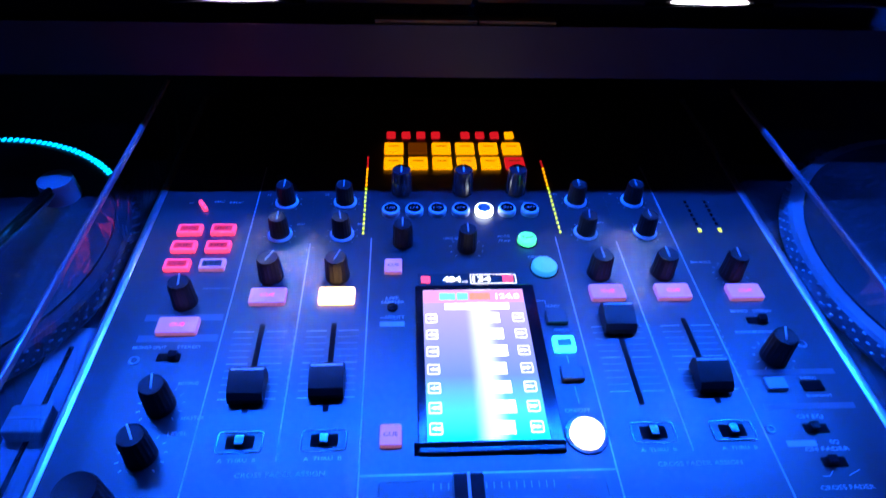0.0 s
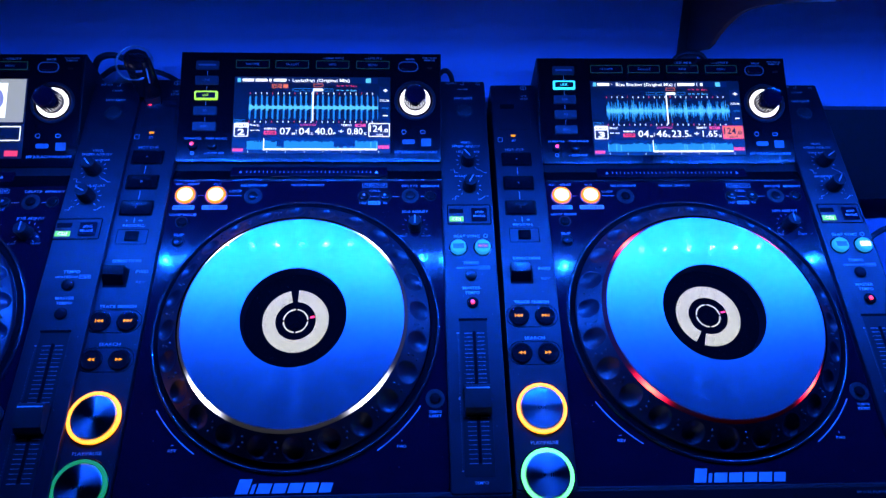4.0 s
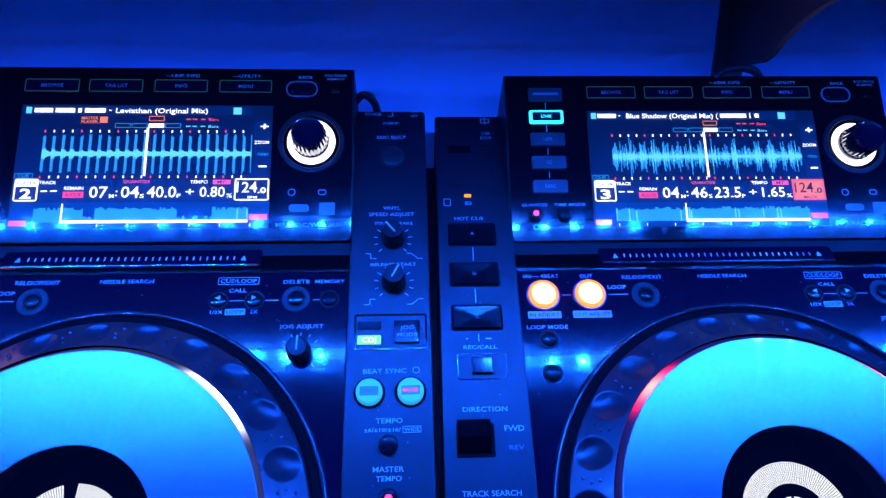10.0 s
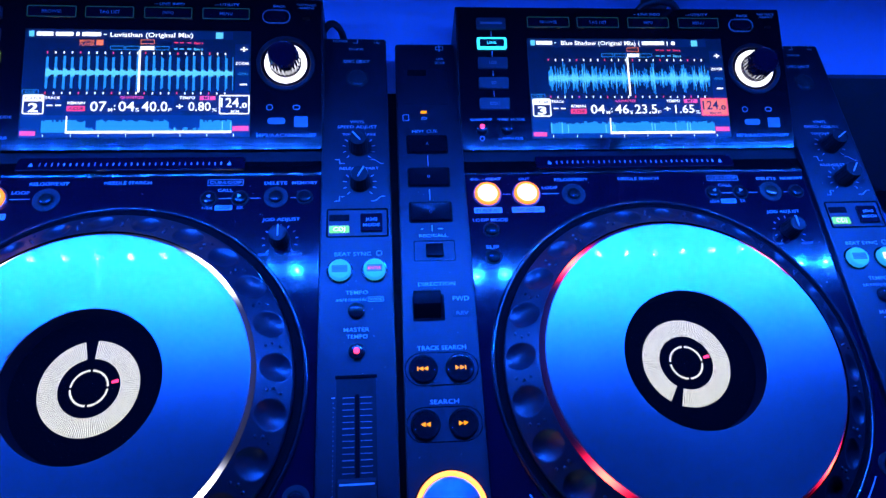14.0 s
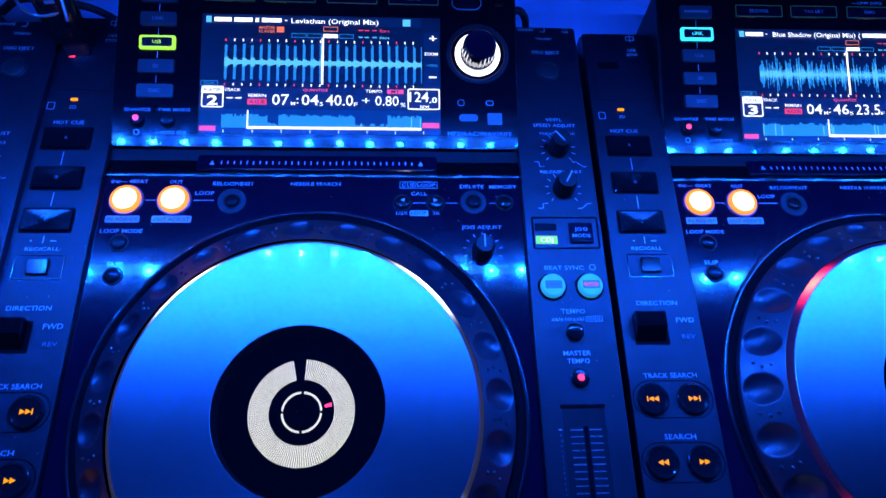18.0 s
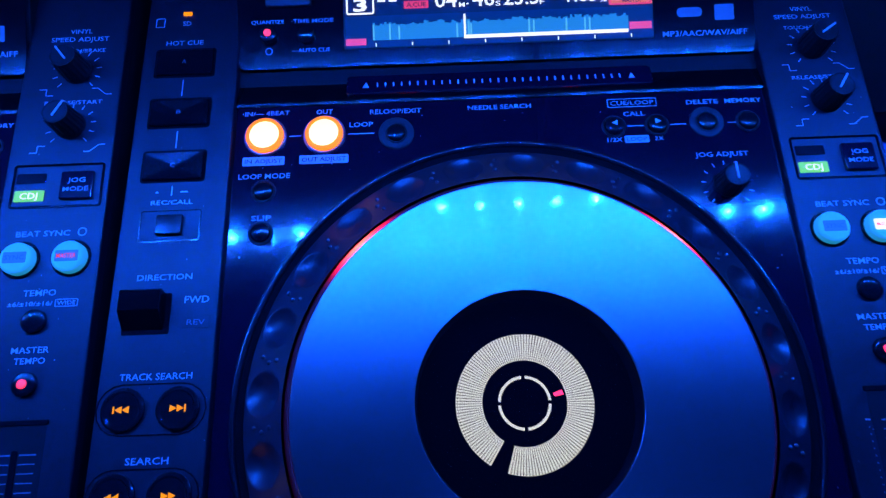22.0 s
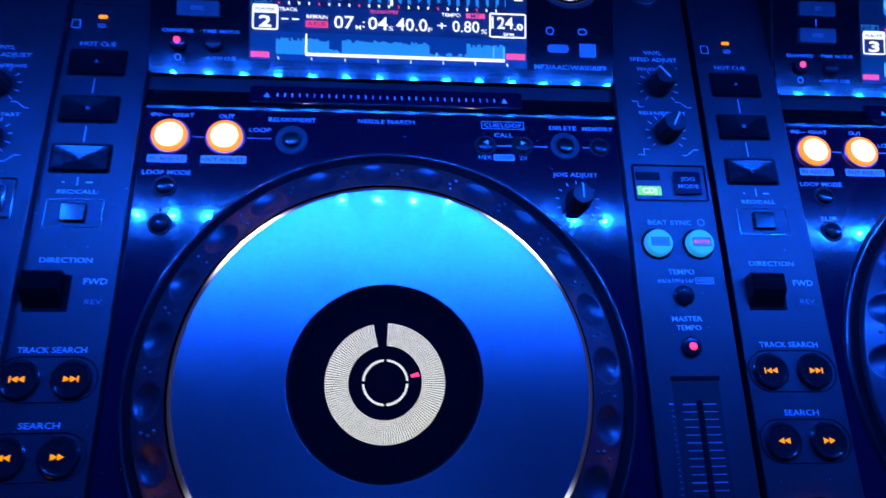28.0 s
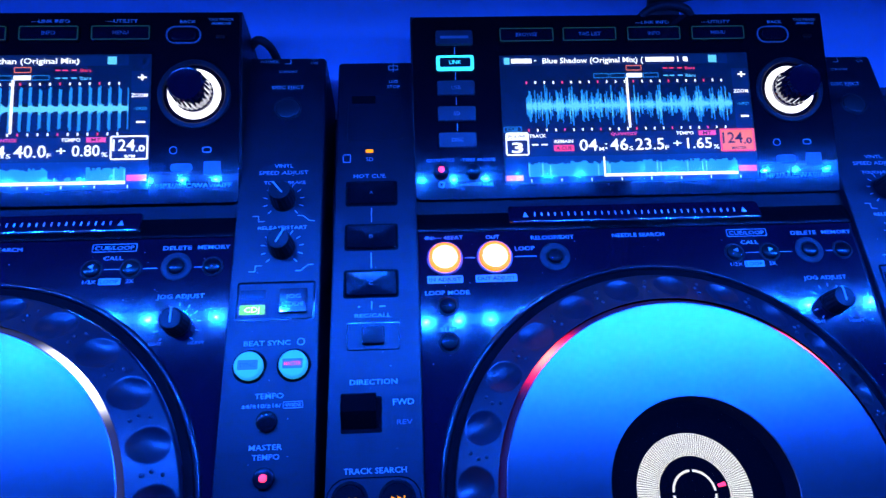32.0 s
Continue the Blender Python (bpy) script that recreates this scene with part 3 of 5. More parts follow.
def ticks(p, x, y, z, r0, r1, n=11, a0=225, a1=-45, mat=None):
    for i in range(n):
        a = radians(a0 + (a1 - a0) * i / (n - 1))
        rm = (r0 + r1) / 2
        put("tick", rects(((-0.2, -(r1 - r0) / 2, 0.2, (r1 - r0) / 2),)), mat or PRINT, p, x + rm * math.cos(a), y + rm * math.sin(a), z, turn=math.degrees(a) - 90)


def stroke(p, x0, y0, x1, y1, z, w=0.35, mat=None, frame_of=EYE4):
    n = math.hypot(x1 - x0, y1 - y0)
    put("printed_line", rects(((-n / 2, -w / 2, n / 2, w / 2),)), mat or PRINT, p, (x0 + x1) / 2, (y0 + y1) / 2, z, frame_of, math.degrees(math.atan2(y1 - y0, x1 - x0)))


def path_line(p, pts, z, w=0.35, mat=None):
    for (a, b), (c, d) in zip(pts, pts[1:]):
        stroke(p, a, b, c, d, z, w, mat)


def triangle(p, x, y, z, s, turn, mat, name="arrow_mark", frame_of=EYE4):
    put(name, extruded(((-s * 0.5, -s * 0.5), (s * 0.5, 0), (-s * 0.5, s * 0.5)), 0.12), mat, p, x, y, z, frame_of, turn)


def player(m, label, deck):
    """One media player. deck: left, middle or right."""
    p = thing("media_player", m, label, "media player", "players on the rack")
    S, Q = 1.5, -1.5
    rng = random.Random({"left": 3, "middle": 7, "right": 11}[deck])
    body_side = ((-150, -9), (-150, -26), (-147, -28), (-120, -50), (222, -50), (224, -46), (224, -4), (222, -3), (-137, -3), (-146, -5.5))
    put("body", block(body_side, -155, 155), BODY, p)
    put("front_lip", block(((-136.5, -2.5), (-136.5, 0.6), (-139, 0.9), (-147, -1.2), (-151, -5), (-152, -10), (-150, -10)), -155.5, 155.5), BODY, p)
    words("MULTI PLAYER", p, 90, -142, 0.8, 1.7, 23, PRINTDIM, tilt=14)
    put("name_bar", rects(((-19, -1.3, -10, 1.3), (-8, -1.3, 4, 1.3), (5, -1.1, 19, 1.1))), PRINTDIM, p, 132, -142.2, 0.75, tilt=14)
    put("front_face", block(((-150.1, -9.6), (-151, -9.8), (-151, -26), (-150.1, -26.4)), -154.6, 154.6), GLOSS, p)
    put("disc_slot", slab(120, 2.2, 1.0, 1, 0.3), VOID, p, 1, -150.8, -19.5, tilt=90)
    put("slot_lamp", slab(60, 0.4, 0.8, 0.3, 0.15), SLOTLAMP, p, 1, -151.6, -19.2, tilt=90, label="white light in the disc slot")
    # added lip that keeps the slot lamp's light off the rail below
    put("added_lamp_shield", slab(88, 3.4, 0.7, 0.3, 0.2), BEZEL, p, 1, -153.2, -20.7)
    # side strips and glossy middle panel
    put("side_strip", slab(42, 360, 5, 2.2, 0.8), STRIP, p, -134.4, 42, S - 5)
    put("side_strip", slab(42, 360, 5, 2.2, 0.8), STRIP, p, 134.4, 42, S - 5)
    put("face_panel", slab(226, 251, 3, 0.6, 0.2), GLOSS, p, 0, -11, Q - 3)
    put("needle_ledge", block(((114.6, -3), (114.6, -0.9), (116, -0.6), (131.5, -4.4), (134, -5.2), (134, -8), (114.6, -8)), -113.5, 113.5), BEZEL, p)
    put("needle_bar", slab(133, 11.5, 2.4, 2.2, 0.9), GLOSS, p, 0.3, 123.6, -3.4, tilt=-13)
    for i in range(31):
        put("needle_mark", rects(((-0.28, -1.2, 0.28, 1.2),)), PRINT, p, -52.5 + 3.5 * i, 123.4, -0.75, tilt=-13)
    for x in (-57.5, 57.5):
        put("needle_arrow", extruded(((-1.4, -1.6), (1.4, -1.6), (0, 1.6)), 0.1), PRINT, p, x, 123.4, -0.8, tilt=-13)

    # left strip
    z = S + 0.06
    words("USB", p, -124.5, 208.5, z, 2.1)
    words("STOP", p, -124.5, 204.8, z, 2.1)
    put("usb_mark", border(5.5, 3.4, 0.4, 0.5, 0.1), PRINT, p, -124.5, 218, z)
    stroke(p, -124.5, 222, -124.5, 215, z, 0.5)
    put("slot_cover", border(30, 30, 2, 0.5, 0.35), STRIP, p, -135, 184, S)
    put("usb_slot", slab(13, 5, 0.5, 0.6, 0.2), VOID, p, -141, 196, S - 0.2)
    if deck == "middle":
        put("usb_lamp", slab(4, 1.6, 0.6, 0.6, 0.2), REDLED, p, -145, 193, S, label="small red lamp")
    put("card_lamp", slab(4.0, 1.9, 0.6, 0.5, 0.2), ORANGEDIM, p, -137.6, 162.3, S, label="small amber lamp")
    words("SD", p, -137.5, 157.3, z, 2.3)
    put("card_mark", border(4.2, 5.0, 0.6, 0.45, 0.08), PRINT, p, -149.5, 158, S)
    words("HOT CUE", p, -137.5, 147, z, 2.3, 16.5)
    for y in (136.5, 111.6, 86.6):
        put("key_well", slab(26.6, 14.6, 0.35, 1.4, 0.1), VOID, p, -136.4, y, S - 0.15)
        k = put("cue_pad", faceted(24.6, 12.6, 1.3), PAD, p, -136.4, y, S, label="glossy black cue key")
        words({136.5: "A", 111.6: "B", 86.6: "C"}[y], k, -136.4, y, S + 1.36, 1.9, 1.9, LABELBAR)
    for y in (124, 99):
        stroke(p, -136.4, y - 4, -136.4, y + 4, z, 0.5)
    stroke(p, -136, 73.5, -136, 77.5, z, 0.5)
    stroke(p, -142.5, 75, -141.5, 75, z, 0.6)
    stroke(p, -132.5, 75, -129.5, 75, z, 0.6)
    words("REC/CALL", p, -135.5, 70.5, z, 1.9, 17)
    put("key_border", border(24.5, 13.4, 1.0, 0.4, 0.25), BLACK, p, -135.2, 60.3, S)
    put("key_well", slab(23.4, 12.4, 0.2, 0.8, 0.05), STRIP, p, -135.2, 60.3, S - 0.1)
    put("record_key", slab(10.4, 8.4, 1.8, 0.7, 0.5), BEZEL, p, -135.2, 60.4, S)
    words("DIRECTION", p, -135, 39, z, 2.3, 21.5)
    put("lever_slot", slab(18, 16, 0.3, 0.8, 0.1), VOID, p, -140.3, 24.5, S - 0.15)
    put("direction_lever", block(((17.5, 0), (32, 0), (33, 5.6), (32.3, 6.3), (25, 6.3), (23.8, 5.6)), -149, -133.5), BEZEL, p, 0, 0, S - 0.5, label="black reverse lever")
    words("FWD", p, -121.6, 29.7, z, 2.7, 9.5)
    put("reverse_lamp", slab(10.5, 4.8, 0.3, 0.5, 0.1), STRIP, p, -121.2, 20.8, S - 0.1)
    words("REV", p, -121.2, 20.8, S + 0.25, 2.1, 7, LABELBAR)
    for title, y, wide, marks in (("TRACK SEARCH", 0.8, 27, 2), ("SEARCH", -28.9, 15.5, 1)):
        words(title, p, -134.2, y, z, 2.4, wide)
        put("key_border", border(40.5, 18.5, 9.2, 0.45, 0.3), BLACK, p, -134.7, y - 11.8, S - 0.05)
        for x, way in ((-144.8, -1), (-124.8, 1)):
            k = put("search_key", turned(((7.9, -0.3), (7.9, 1.0), (7.3, 1.5), (6.6, 1.6), (6.0, 1.3), (0, 1.2)), 40), BLACK, p, x, y - 11.8, S)
            for dx in (-1.3, 1.3):
                triangle(k, x + dx, y - 11.8, S + 1.3, 2.6, 0 if way > 0 else 180, ORANGEDIM)
            if marks == 2:
                put("arrow_bar", slab(0.6, 2.6, 0.12, 0.1, 0.02), ORANGEDIM, k, x + way * 3.0, y - 11.8, S + 1.3)
    for name, y, mat in (("cue_button", -82.3, ORANGE), ("play_button", -128.4, {"left": GREENDIM, "middle": GREENDIM, "right": GREENRING}[deck])):
        put("button_well", hoop(18.2, 19.2, -0.5, 0.5, 64), BLACK, p, -133.6, y, S)
        k = put(name, turned(((15.4, 0), (15.4, 2.6), (14.9, 3.2), (14.2, 3.4), (0, 3.1)), 64), BRUSHED, p, -133.6, y, S - 0.2, label="brushed metal button")
        put("light_ring", hoop(15.7, 18.1, -0.2, 2.4, 64), mat, k, -133.6, y, S, label="lit ring")
        if name == "cue_button":
            words("CUE", k, -133.6, y, S + 3.0, 1.9, 6, BODY)
        else:
            triangle(k, -135.8, y, S + 2.95, 2.6, 0, BODY)
            for dx in (2.2, 3.6):
                put("pause_bar", slab(0.6, 2.4, 0.1, 0.1, 0.02), BODY, k, -133.6 + dx, y, S + 3.0)
    words("PLAY/PAUSE", p, -133.6, -106.3, z, 2.2, 19.5)

    # right strip
    words("POWER", p, 124.5, 219.5, z, 2.0, 10)
    stroke(p, 133, 218, 136, 218, z, 0.5)
    stroke(p, 136, 218, 136, 222, z, 0.5)
    words("OFF", p, 149.5, 221.5, z, 1.7)
    words("ON", p, 149, 218.4, z, 1.7)
    words("STANDBY", p, 135, 212.6, z, 1.6, 10)
    words("DISC EJECT", p, 135.3, 202, z, 2.2, 17)
    round_key(p, 135.6, 187.8, S, 6.3, 1.6, RUBBER, "eject_button")
    ox, oy, my = (-4.5, -4.5, -7) if deck == "left" else (0, 0, 0)      # the older model's knobs sit lower
    words("VINYL", p, 135.5 + ox, 152.6 + oy, z, 2.2, 9.5)
    words("SPEED ADJUST", p, 135.5 + ox, 148.6 + oy, z, 2.2, 25)
    words("TOUCH/BRAKE", p, 136.5 + ox, 142.8 + oy, z, 1.8, 21)
    words("RELEASE/START", p, 136.5 + ox, 117.5 + oy, z, 1.8, 24)
    t1, t2 = {"left": (40, 60), "middle": (38, -28), "right": (-55, -35)}[deck]
    ticks(p, 136.2 + ox, 132.6 + oy, z, 8.2, 10.4)
    ticks(p, 136.8 + ox, 106.6 + oy, z, 8.2, 10.4)
    knob(p, 136.2 + ox, 132.6 + oy, S, 5.9, 11.5, t1)
    knob(p, 136.8 + ox, 106.6 + oy, S, 5.9, 11.5, t2)
    for x, y, f in ((124.5 + ox, 122.5 + oy, 1), (124.5 + ox, 96 + oy, 2)):
        if f == 1:
            path_line(p, ((x - 3, y + 1.5), (x, y + 1.5), (x, y - 1.5), (x + 3, y - 1.5)), z)
            path_line(p, ((x + 19, y + 1.5), (x + 21.5, y + 1.5), (x + 25, y - 1.5), (x + 27.5, y - 1.5)), z)
        else:
            path_line(p, ((x - 3, y - 1.5), (x, y - 1.5), (x, y + 1.5), (x + 3, y + 1.5)), z)
            path_line(p, ((x + 19, y - 1.5), (x + 21.5, y - 1.5), (x + 25, y + 1.5), (x + 27.5, y + 1.5)), z)
    put("mode_border", border(36.4, 19, 1.4, 0.9, 0.4), BEZEL, p, 135.2 + ox, 79.6 + my, S - 0.05)
    put("mode_plate", slab(35, 17.6, 0.25, 1, 0.05), STRIP, p, 135.2 + ox, 79.6 + my, S - 0.15)
    put("mode_lamp", slab(11.8, 4.8, 0.5, 0.5, 0.15), MODEGREEN, p, 124.5 + ox, 75.4 + my, S, label="lit green lamp")
    words("CDJ", p, 124.5 + ox, 75.4 + my, S + 0.56, 2.6, 7, SCRWHITE)
    put("mode_lamp", slab(11.8, 4.2, 0.4, 0.5, 0.15), BLACK, p, 124.5 + ox, 83 + my, S)
    k = put("mode_key", slab(13, 12, 1.6, 0.8, 0.5), GLOSS, p, 143.4 + ox, 79.2 + my, S)
    words("JOG", k, 143.4 + ox, 81.2 + my, S + 1.66, 2.0, 7)
    words("MODE", k, 143.4 + ox, 77.4 + my, S + 1.66, 2.0, 10)
    if deck != "left":
        words("BEAT SYNC", p, 132.4, 59.4, z, 2.3, 21)
        put("sync_mark", border(3.4, 3.4, 1.5, 0.4, 0.06), PRINT, p, 147.6, 59.6, S)
        for x, word, mat in ((125.1, "SYNC", SKIRT), (144.8, "MASTER", SKIRT)):
            put("button_well", hoop(6.4, 7.6, -0.4, 0.5, 48), BEZEL, p, x, 48.8, S)
            k = put("sync_button", turned(((6.3, -0.3), (6.3, 2.6), (5.9, 3.3), (5.2, 3.6), (0, 3.6)), 48), SYNCKEY, p, x, 48.8, S, label="pale cyan translucent round button")
            lit = deck == "right" and word == "MASTER"
            put("button_window", slab(8.8, 4.4, 0.15, 0.5, 0.05), SCRWHITE if lit else SYNCWIN, k, x, 48.8, S + 3.62)
            words(word, k, x, 48.8, S + 3.82, 1.9, 7.4, SCRRED if word == "MASTER" else SCRBLUE)
    words("TEMPO", p, 134.6, 35.4, z, 2.4, 12.5)
    words("\u00b16/\u00b110/\u00b116/", p, 131.5, 31.2, z, 1.7, 17)
    put("label_border", border(8.6, 3.0, 0.4, 0.25, 0.06), PRINT, p, 145.2, 31.2, S)
    words("WIDE", p, 145.2, 31.2, z, 1.6, 7)
    round_key(p, 134.3, 24.3, S, 4.6, 2.2, BLACK, "tempo_button", ringed=False)
    words("MASTER", p, 134.3, 13.6, z, 2.3, 14)
    words("TEMPO", p, 134.6, 9.6, z, 2.3, 11.5)
    k = round_key(p, 134.4, 1.0, S, 4.5, 2.2, BLACK, "tempo_lock_button", ringed=False)
    if deck != "left":
        put("lamp", turned(((1.7, 0), (1.7, 0.4), (1.2, 0.8), (0, 0.9)), 20), REDLED, k, 134.4, 1.0, S + 2.1, label="lit red lamp")
    put("fader_well", slab(21, 115, 0.6, 1.0, 0.2), BODY, p, 134, -69.5, S - 0.5)
    put("fader_slot", slab(2.2, 96, 0.4, 0.8, 0.1), VOID, p, 134.5, -70, S + 0.1)
    put("well_lip", slab(22, 1.8, 0.8, 0.5, 0.2), VOID, p, 134, -12.6, S - 0.2)
    for i in range(31):
        y = -23.6 - 3.15 * i
        for x0, x1 in ((-7.6, -1.6), (1.6, 7.6)):
            stroke(p, 134.5 + x0, y, 134.5 + x1, y, S + 0.16, 0.35 if i % 5 else 0.5, PRINTDIM)
    for i in range(40):
        stroke(p, 121.9, -26 - 2.4 * i, 122.3, -26 - 2.4 * i, z, 0.5, PRINTDIM)
    stroke(p, 121.2, -23.4, 123.0, -23.4, z, 0.5)
    words("0", p, 121.6, -73, z, 1.9)
    words("+", p, 122, -122.8, z, 2.2)
    y = {"left": -76, "middle": -74, "right": -77}[deck]
    k = put("tempo_fader", block(((-11, 0), (10, 0), (9.6, 6), (8, 8.4), (5, 8.4), (-7, 6.4), (-10, 4)), -9.2, 9.2), RUBBER, p, 134.5, y, S + 0.6, label="black tempo fader")
    put("fader_line", slab(17, 0.9, 0.2, 0.2, 0.05), PRINT, k, 134.5, y + 6.6, S + 8.98)
    words("TEMPO", p, 134.6, -130.8, z, 2.0, 9.5)

    # middle panel
    z = Q + 0.06
    for x in (-100, -75):
        put("button_surround", hoop(7.7, 9.0, -0.3, 1.0, 48), STEEL, p, x, 100.2, Q)
        k = put("loop_button", turned(((7.3, -0.3), (7.3, 1.6), (6.6, 2.3), (5.9, 2.5), (0, 2.5)), 48), INHOT, p, x, 100.2, Q, label="lit round loop button glowing warm white")
        put("button_rim", hoop(5.9, 7.9, 0.4, 2.5, 48), INRIM, k, x, 100.2, Q)
    stroke(p, -90, 100.2, -85, 100.2, z, 0.4)
    stroke(p, -65, 100.2, -54, 100.2, z, 0.4)
    words("\u00b7IN/\u2014 4BEAT", p, -100.3, 111.6, z, 2.1, 20)
    words("OUT", p, -75.3, 111.4, z, 2.1, 7)
    words("LOOP", p, -59.5, 104.6, z, 2.2, 10)
    for x, text, w in ((-100.3, "IN ADJUST", 17.6), (-75, "OUT ADJUST", 20.6)):
        put("label_patch", slab(w, 4.0, 0.08, 0.6, 0.02), LABELBLUE, p, x, 88.9, Q)
        words(text, p, x, 88.9, Q + 0.12, 1.9, w - 2, BODY)
    for x, r, ring in ((-44.6, 3.7, 7.6), (86.4, 3.9, 7.2)):
        put("button_dish", hoop(4.6, ring, -0.3, 0.5, 48), RUBBER, p, x, 99.6, Q)
        round_key(p, x, 99.6, Q, r, 2.0)
    words("RELOOP/EXIT", p, -44.8, 110.4, z, 2.2, 22)
    words("NEEDLE SEARCH", p, -0.4, 110.6, z, 2.1, 27)
    put("label_border", border(21, 4.2, 0.6, 0.3, 0.06), PRINT, p, 56.2, 110.2, Q)
    words("CUE/LOOP", p, 56.2, 110.2, z, 2.1, 18.5)
    words("CALL", p, 56.4, 104.8, z, 2.1, 9)
    for x, way in ((47.2, 180), (65.4, 0)):
        k = round_key(p, x, 99, Q, 4.0, 2.0)
        triangle(k, x, 99.8, Q + 2.05, 2.4, way, PRINT)
    stroke(p, 53, 99, 60, 99, z, 0.4)
    stroke(p, 71, 99, 77.5, 99, z, 0.4)
    stroke(p, 95, 99, 98.5, 99, z, 0.4)
    words("1/2X", p, 47, 92.8, z, 1.9, 6.3)
    words("2X", p, 65.6, 92.8, z, 1.9, 3.8)
    put("label_patch", slab(10.2, 3.4, 0.08, 0.5, 0.02), LABELBLUE, p, 56.2, 92.8, Q)
    words("LOOP", p, 56.2, 92.8, Q + 0.12, 1.8, 8.4, BODY)
    words("DELETE", p, 86, 109.4, z, 2.1, 13.5)
    words("MEMORY", p, 103.4, 109.4, z, 2.1, 15.5)
    round_key(p, 103.6, 99.2, Q, 3.9, 2.0)
    words("LOOP MODE", p, -99.6, 82, z, 2.2, 21.5)
    round_key(p, -99.5, 75.1, Q, 4.0, 2.2)
    words("SLIP", p, -99.8, 63.4, z, 2.2, 8)
    round_key(p, -99.6, 56.8, Q, 4.0, 2.2)
    words("JOG ADJUST", p, 90.2, 84.4, z, 2.1, 22)
    ticks(p, 90.2, 70.6, z, 8.8, 10.6, 11)
    knob(p, 90.2, 70.6, Q, 5.6, 10, 0)
    words("LIGHT", p, 80.5, 61.6, z, 1.6, 7, PRINTDIM)
    words("HEAVY", p, 99.5, 61.6, z, 1.6, 7.5, PRINTDIM)
    put("button_dish", hoop(4.4, 7.0, -0.3, 0.5, 48), RUBBER, p, 104, -72, Q)
    round_key(p, 104, -72, Q, 3.7, 2.0)
    words("TEMPO", p, 104, -81.4, z, 1.9, 9.5)
    words("RESET", p, 104, -84.4, z, 1.9, 9)
    words("REV", p, -78, -105, z, 2.0, 6)
    words("FWD", p, 80, -105, z, 2.0, 6.5)
    stroke(p, -79.4, -101.4, -77.6, -101.4, z, 0.35)
    words("+", p, 80, -101.2, z, 1.6)
    put("arc_mark", arc_band(112.2, 112.9, 214, 236), PRINT, p, 0, -14.2, z)
    put("arc_mark", arc_band(112.2, 112.9, 304, 326), PRINT, p, 0, -14.2, z)
    logo(p, 1.9, -129.6, z)
    put("panel_edge_line", rects(((-113, -0.35, 113, 0.35),)), STEEL, p, 0, -136.2, Q + 1.0)

    # jog wheel
    jx, jy = 0.4, -14.2
    put("jog_bezel", hoop(101.1, 105.2, -0.5, 0.9, 160), VOID, p, jx + 0.5, jy, Q)
    put("bezel_edge", half_round(105.2, 108.0, 1.9), RIMGLOSS, p, jx + 0.5, jy, Q - 0.1, label="rounded glossy black rim")
    phase = {"left": 0, "middle": 4.0, "right": -4.0}[deck]
    wheel = put("jog_wheel", wheel_mesh(), WHEEL, p, jx, jy, Q + 1.0, turn=phase, label="glossy black jog wheel with finger hollows")
    for i in range(24):
        a = radians(15 * i + 7.5 + phase)
        for dr, da in ((-3.8, 0), (-0.6, 0.012), (2.8, -0.008)):
            r = 93.0 + dr
            put("grip_bump", dome(0.85, 0.9), WHEEL, wheel, jx + r * math.cos(a + da), jy + r * math.sin(a + da), Q + 0.9 + WHEEL_TOP - 13.0 * ((r - 84.0) / 16.8))
    ringmat = {"left": RINGWHITE, "middle": RINGWHITE, "right": RINGRED}[deck]
    put("light_ring", cone_ring(), ringmat, p, jx + 0.3, jy, Q + 0.7, label="glowing ring round the jog platter")
    plat = put("jog_platter", platter_mesh(), PLATTER, p, jx + 0.4, jy, Q + 0.7, label="metallic jog platter top")
    zt = Q + 7.1
    put("display_well", hoop(38.6, 40.4, -2, 11.0, 96), VOID, plat, jx + 0.4, jy, zt)
    put("display_base", turned(((38.5, -5), (38.5, 0), (0, 0)), 96), LCDBLACK, plat, jx + 0.4, jy, zt)
    put("display_window", turned(((38.5, 0), (38.5, 0.6), (0, 0.6)), 96), WINDOWPANE, plat, jx + 0.4, jy, Q + 18.1, label="clear round window over the display")
    gap = {"left": 100, "middle": 95, "right": 245}[deck]
    put("display_ring", ring_cells(15.0, 24.6, gap + 7, gap + 353, 12, 135), PAPERWHITE, plat, jx + 0.1, jy + 0.4, zt + 0.15, label="cream lit segments of the round display")
    put("display_circle", arc_band(8.5, 9.5, 4, 86, 12), PAPERWHITE, plat, jx + 0.1, jy + 0.4, zt + 0.15)
    for a in (94, 184, 274):
        put("display_circle", arc_band(8.5, 9.5, a, a + 82, 12), PAPERWHITE, plat, jx + 0.1, jy + 0.4, zt + 0.15)
    put("cue_mark", arc_band(10.8, 14.2, 10, 17, 4), REDLED, plat, jx + 0.1, jy + 0.4, zt + 0.15, label="red cue mark")
    specks = []
    while len(specks) < 130:
        x, y, a = rng.uniform(-152, 152), rng.uniform(-128, 108), rng.uniform(0.08, 0.2)
        if math.hypot(x - jx, y - jy) > 112:
            specks.append((x - a, y - a * rng.uniform(0.6, 2.2), x + a, y + a))
    for edge, level in (((-112, 112), Q), ((-155, -114), S), ((114, 155), S)):
        stuff("dust", rects(tuple(q for q in specks if edge[0] < q[0] < edge[1])), PRINTDIM, p, 0, 0, level + 0.04, label="fine pale dust")
    display(p, deck, rng)
    return p


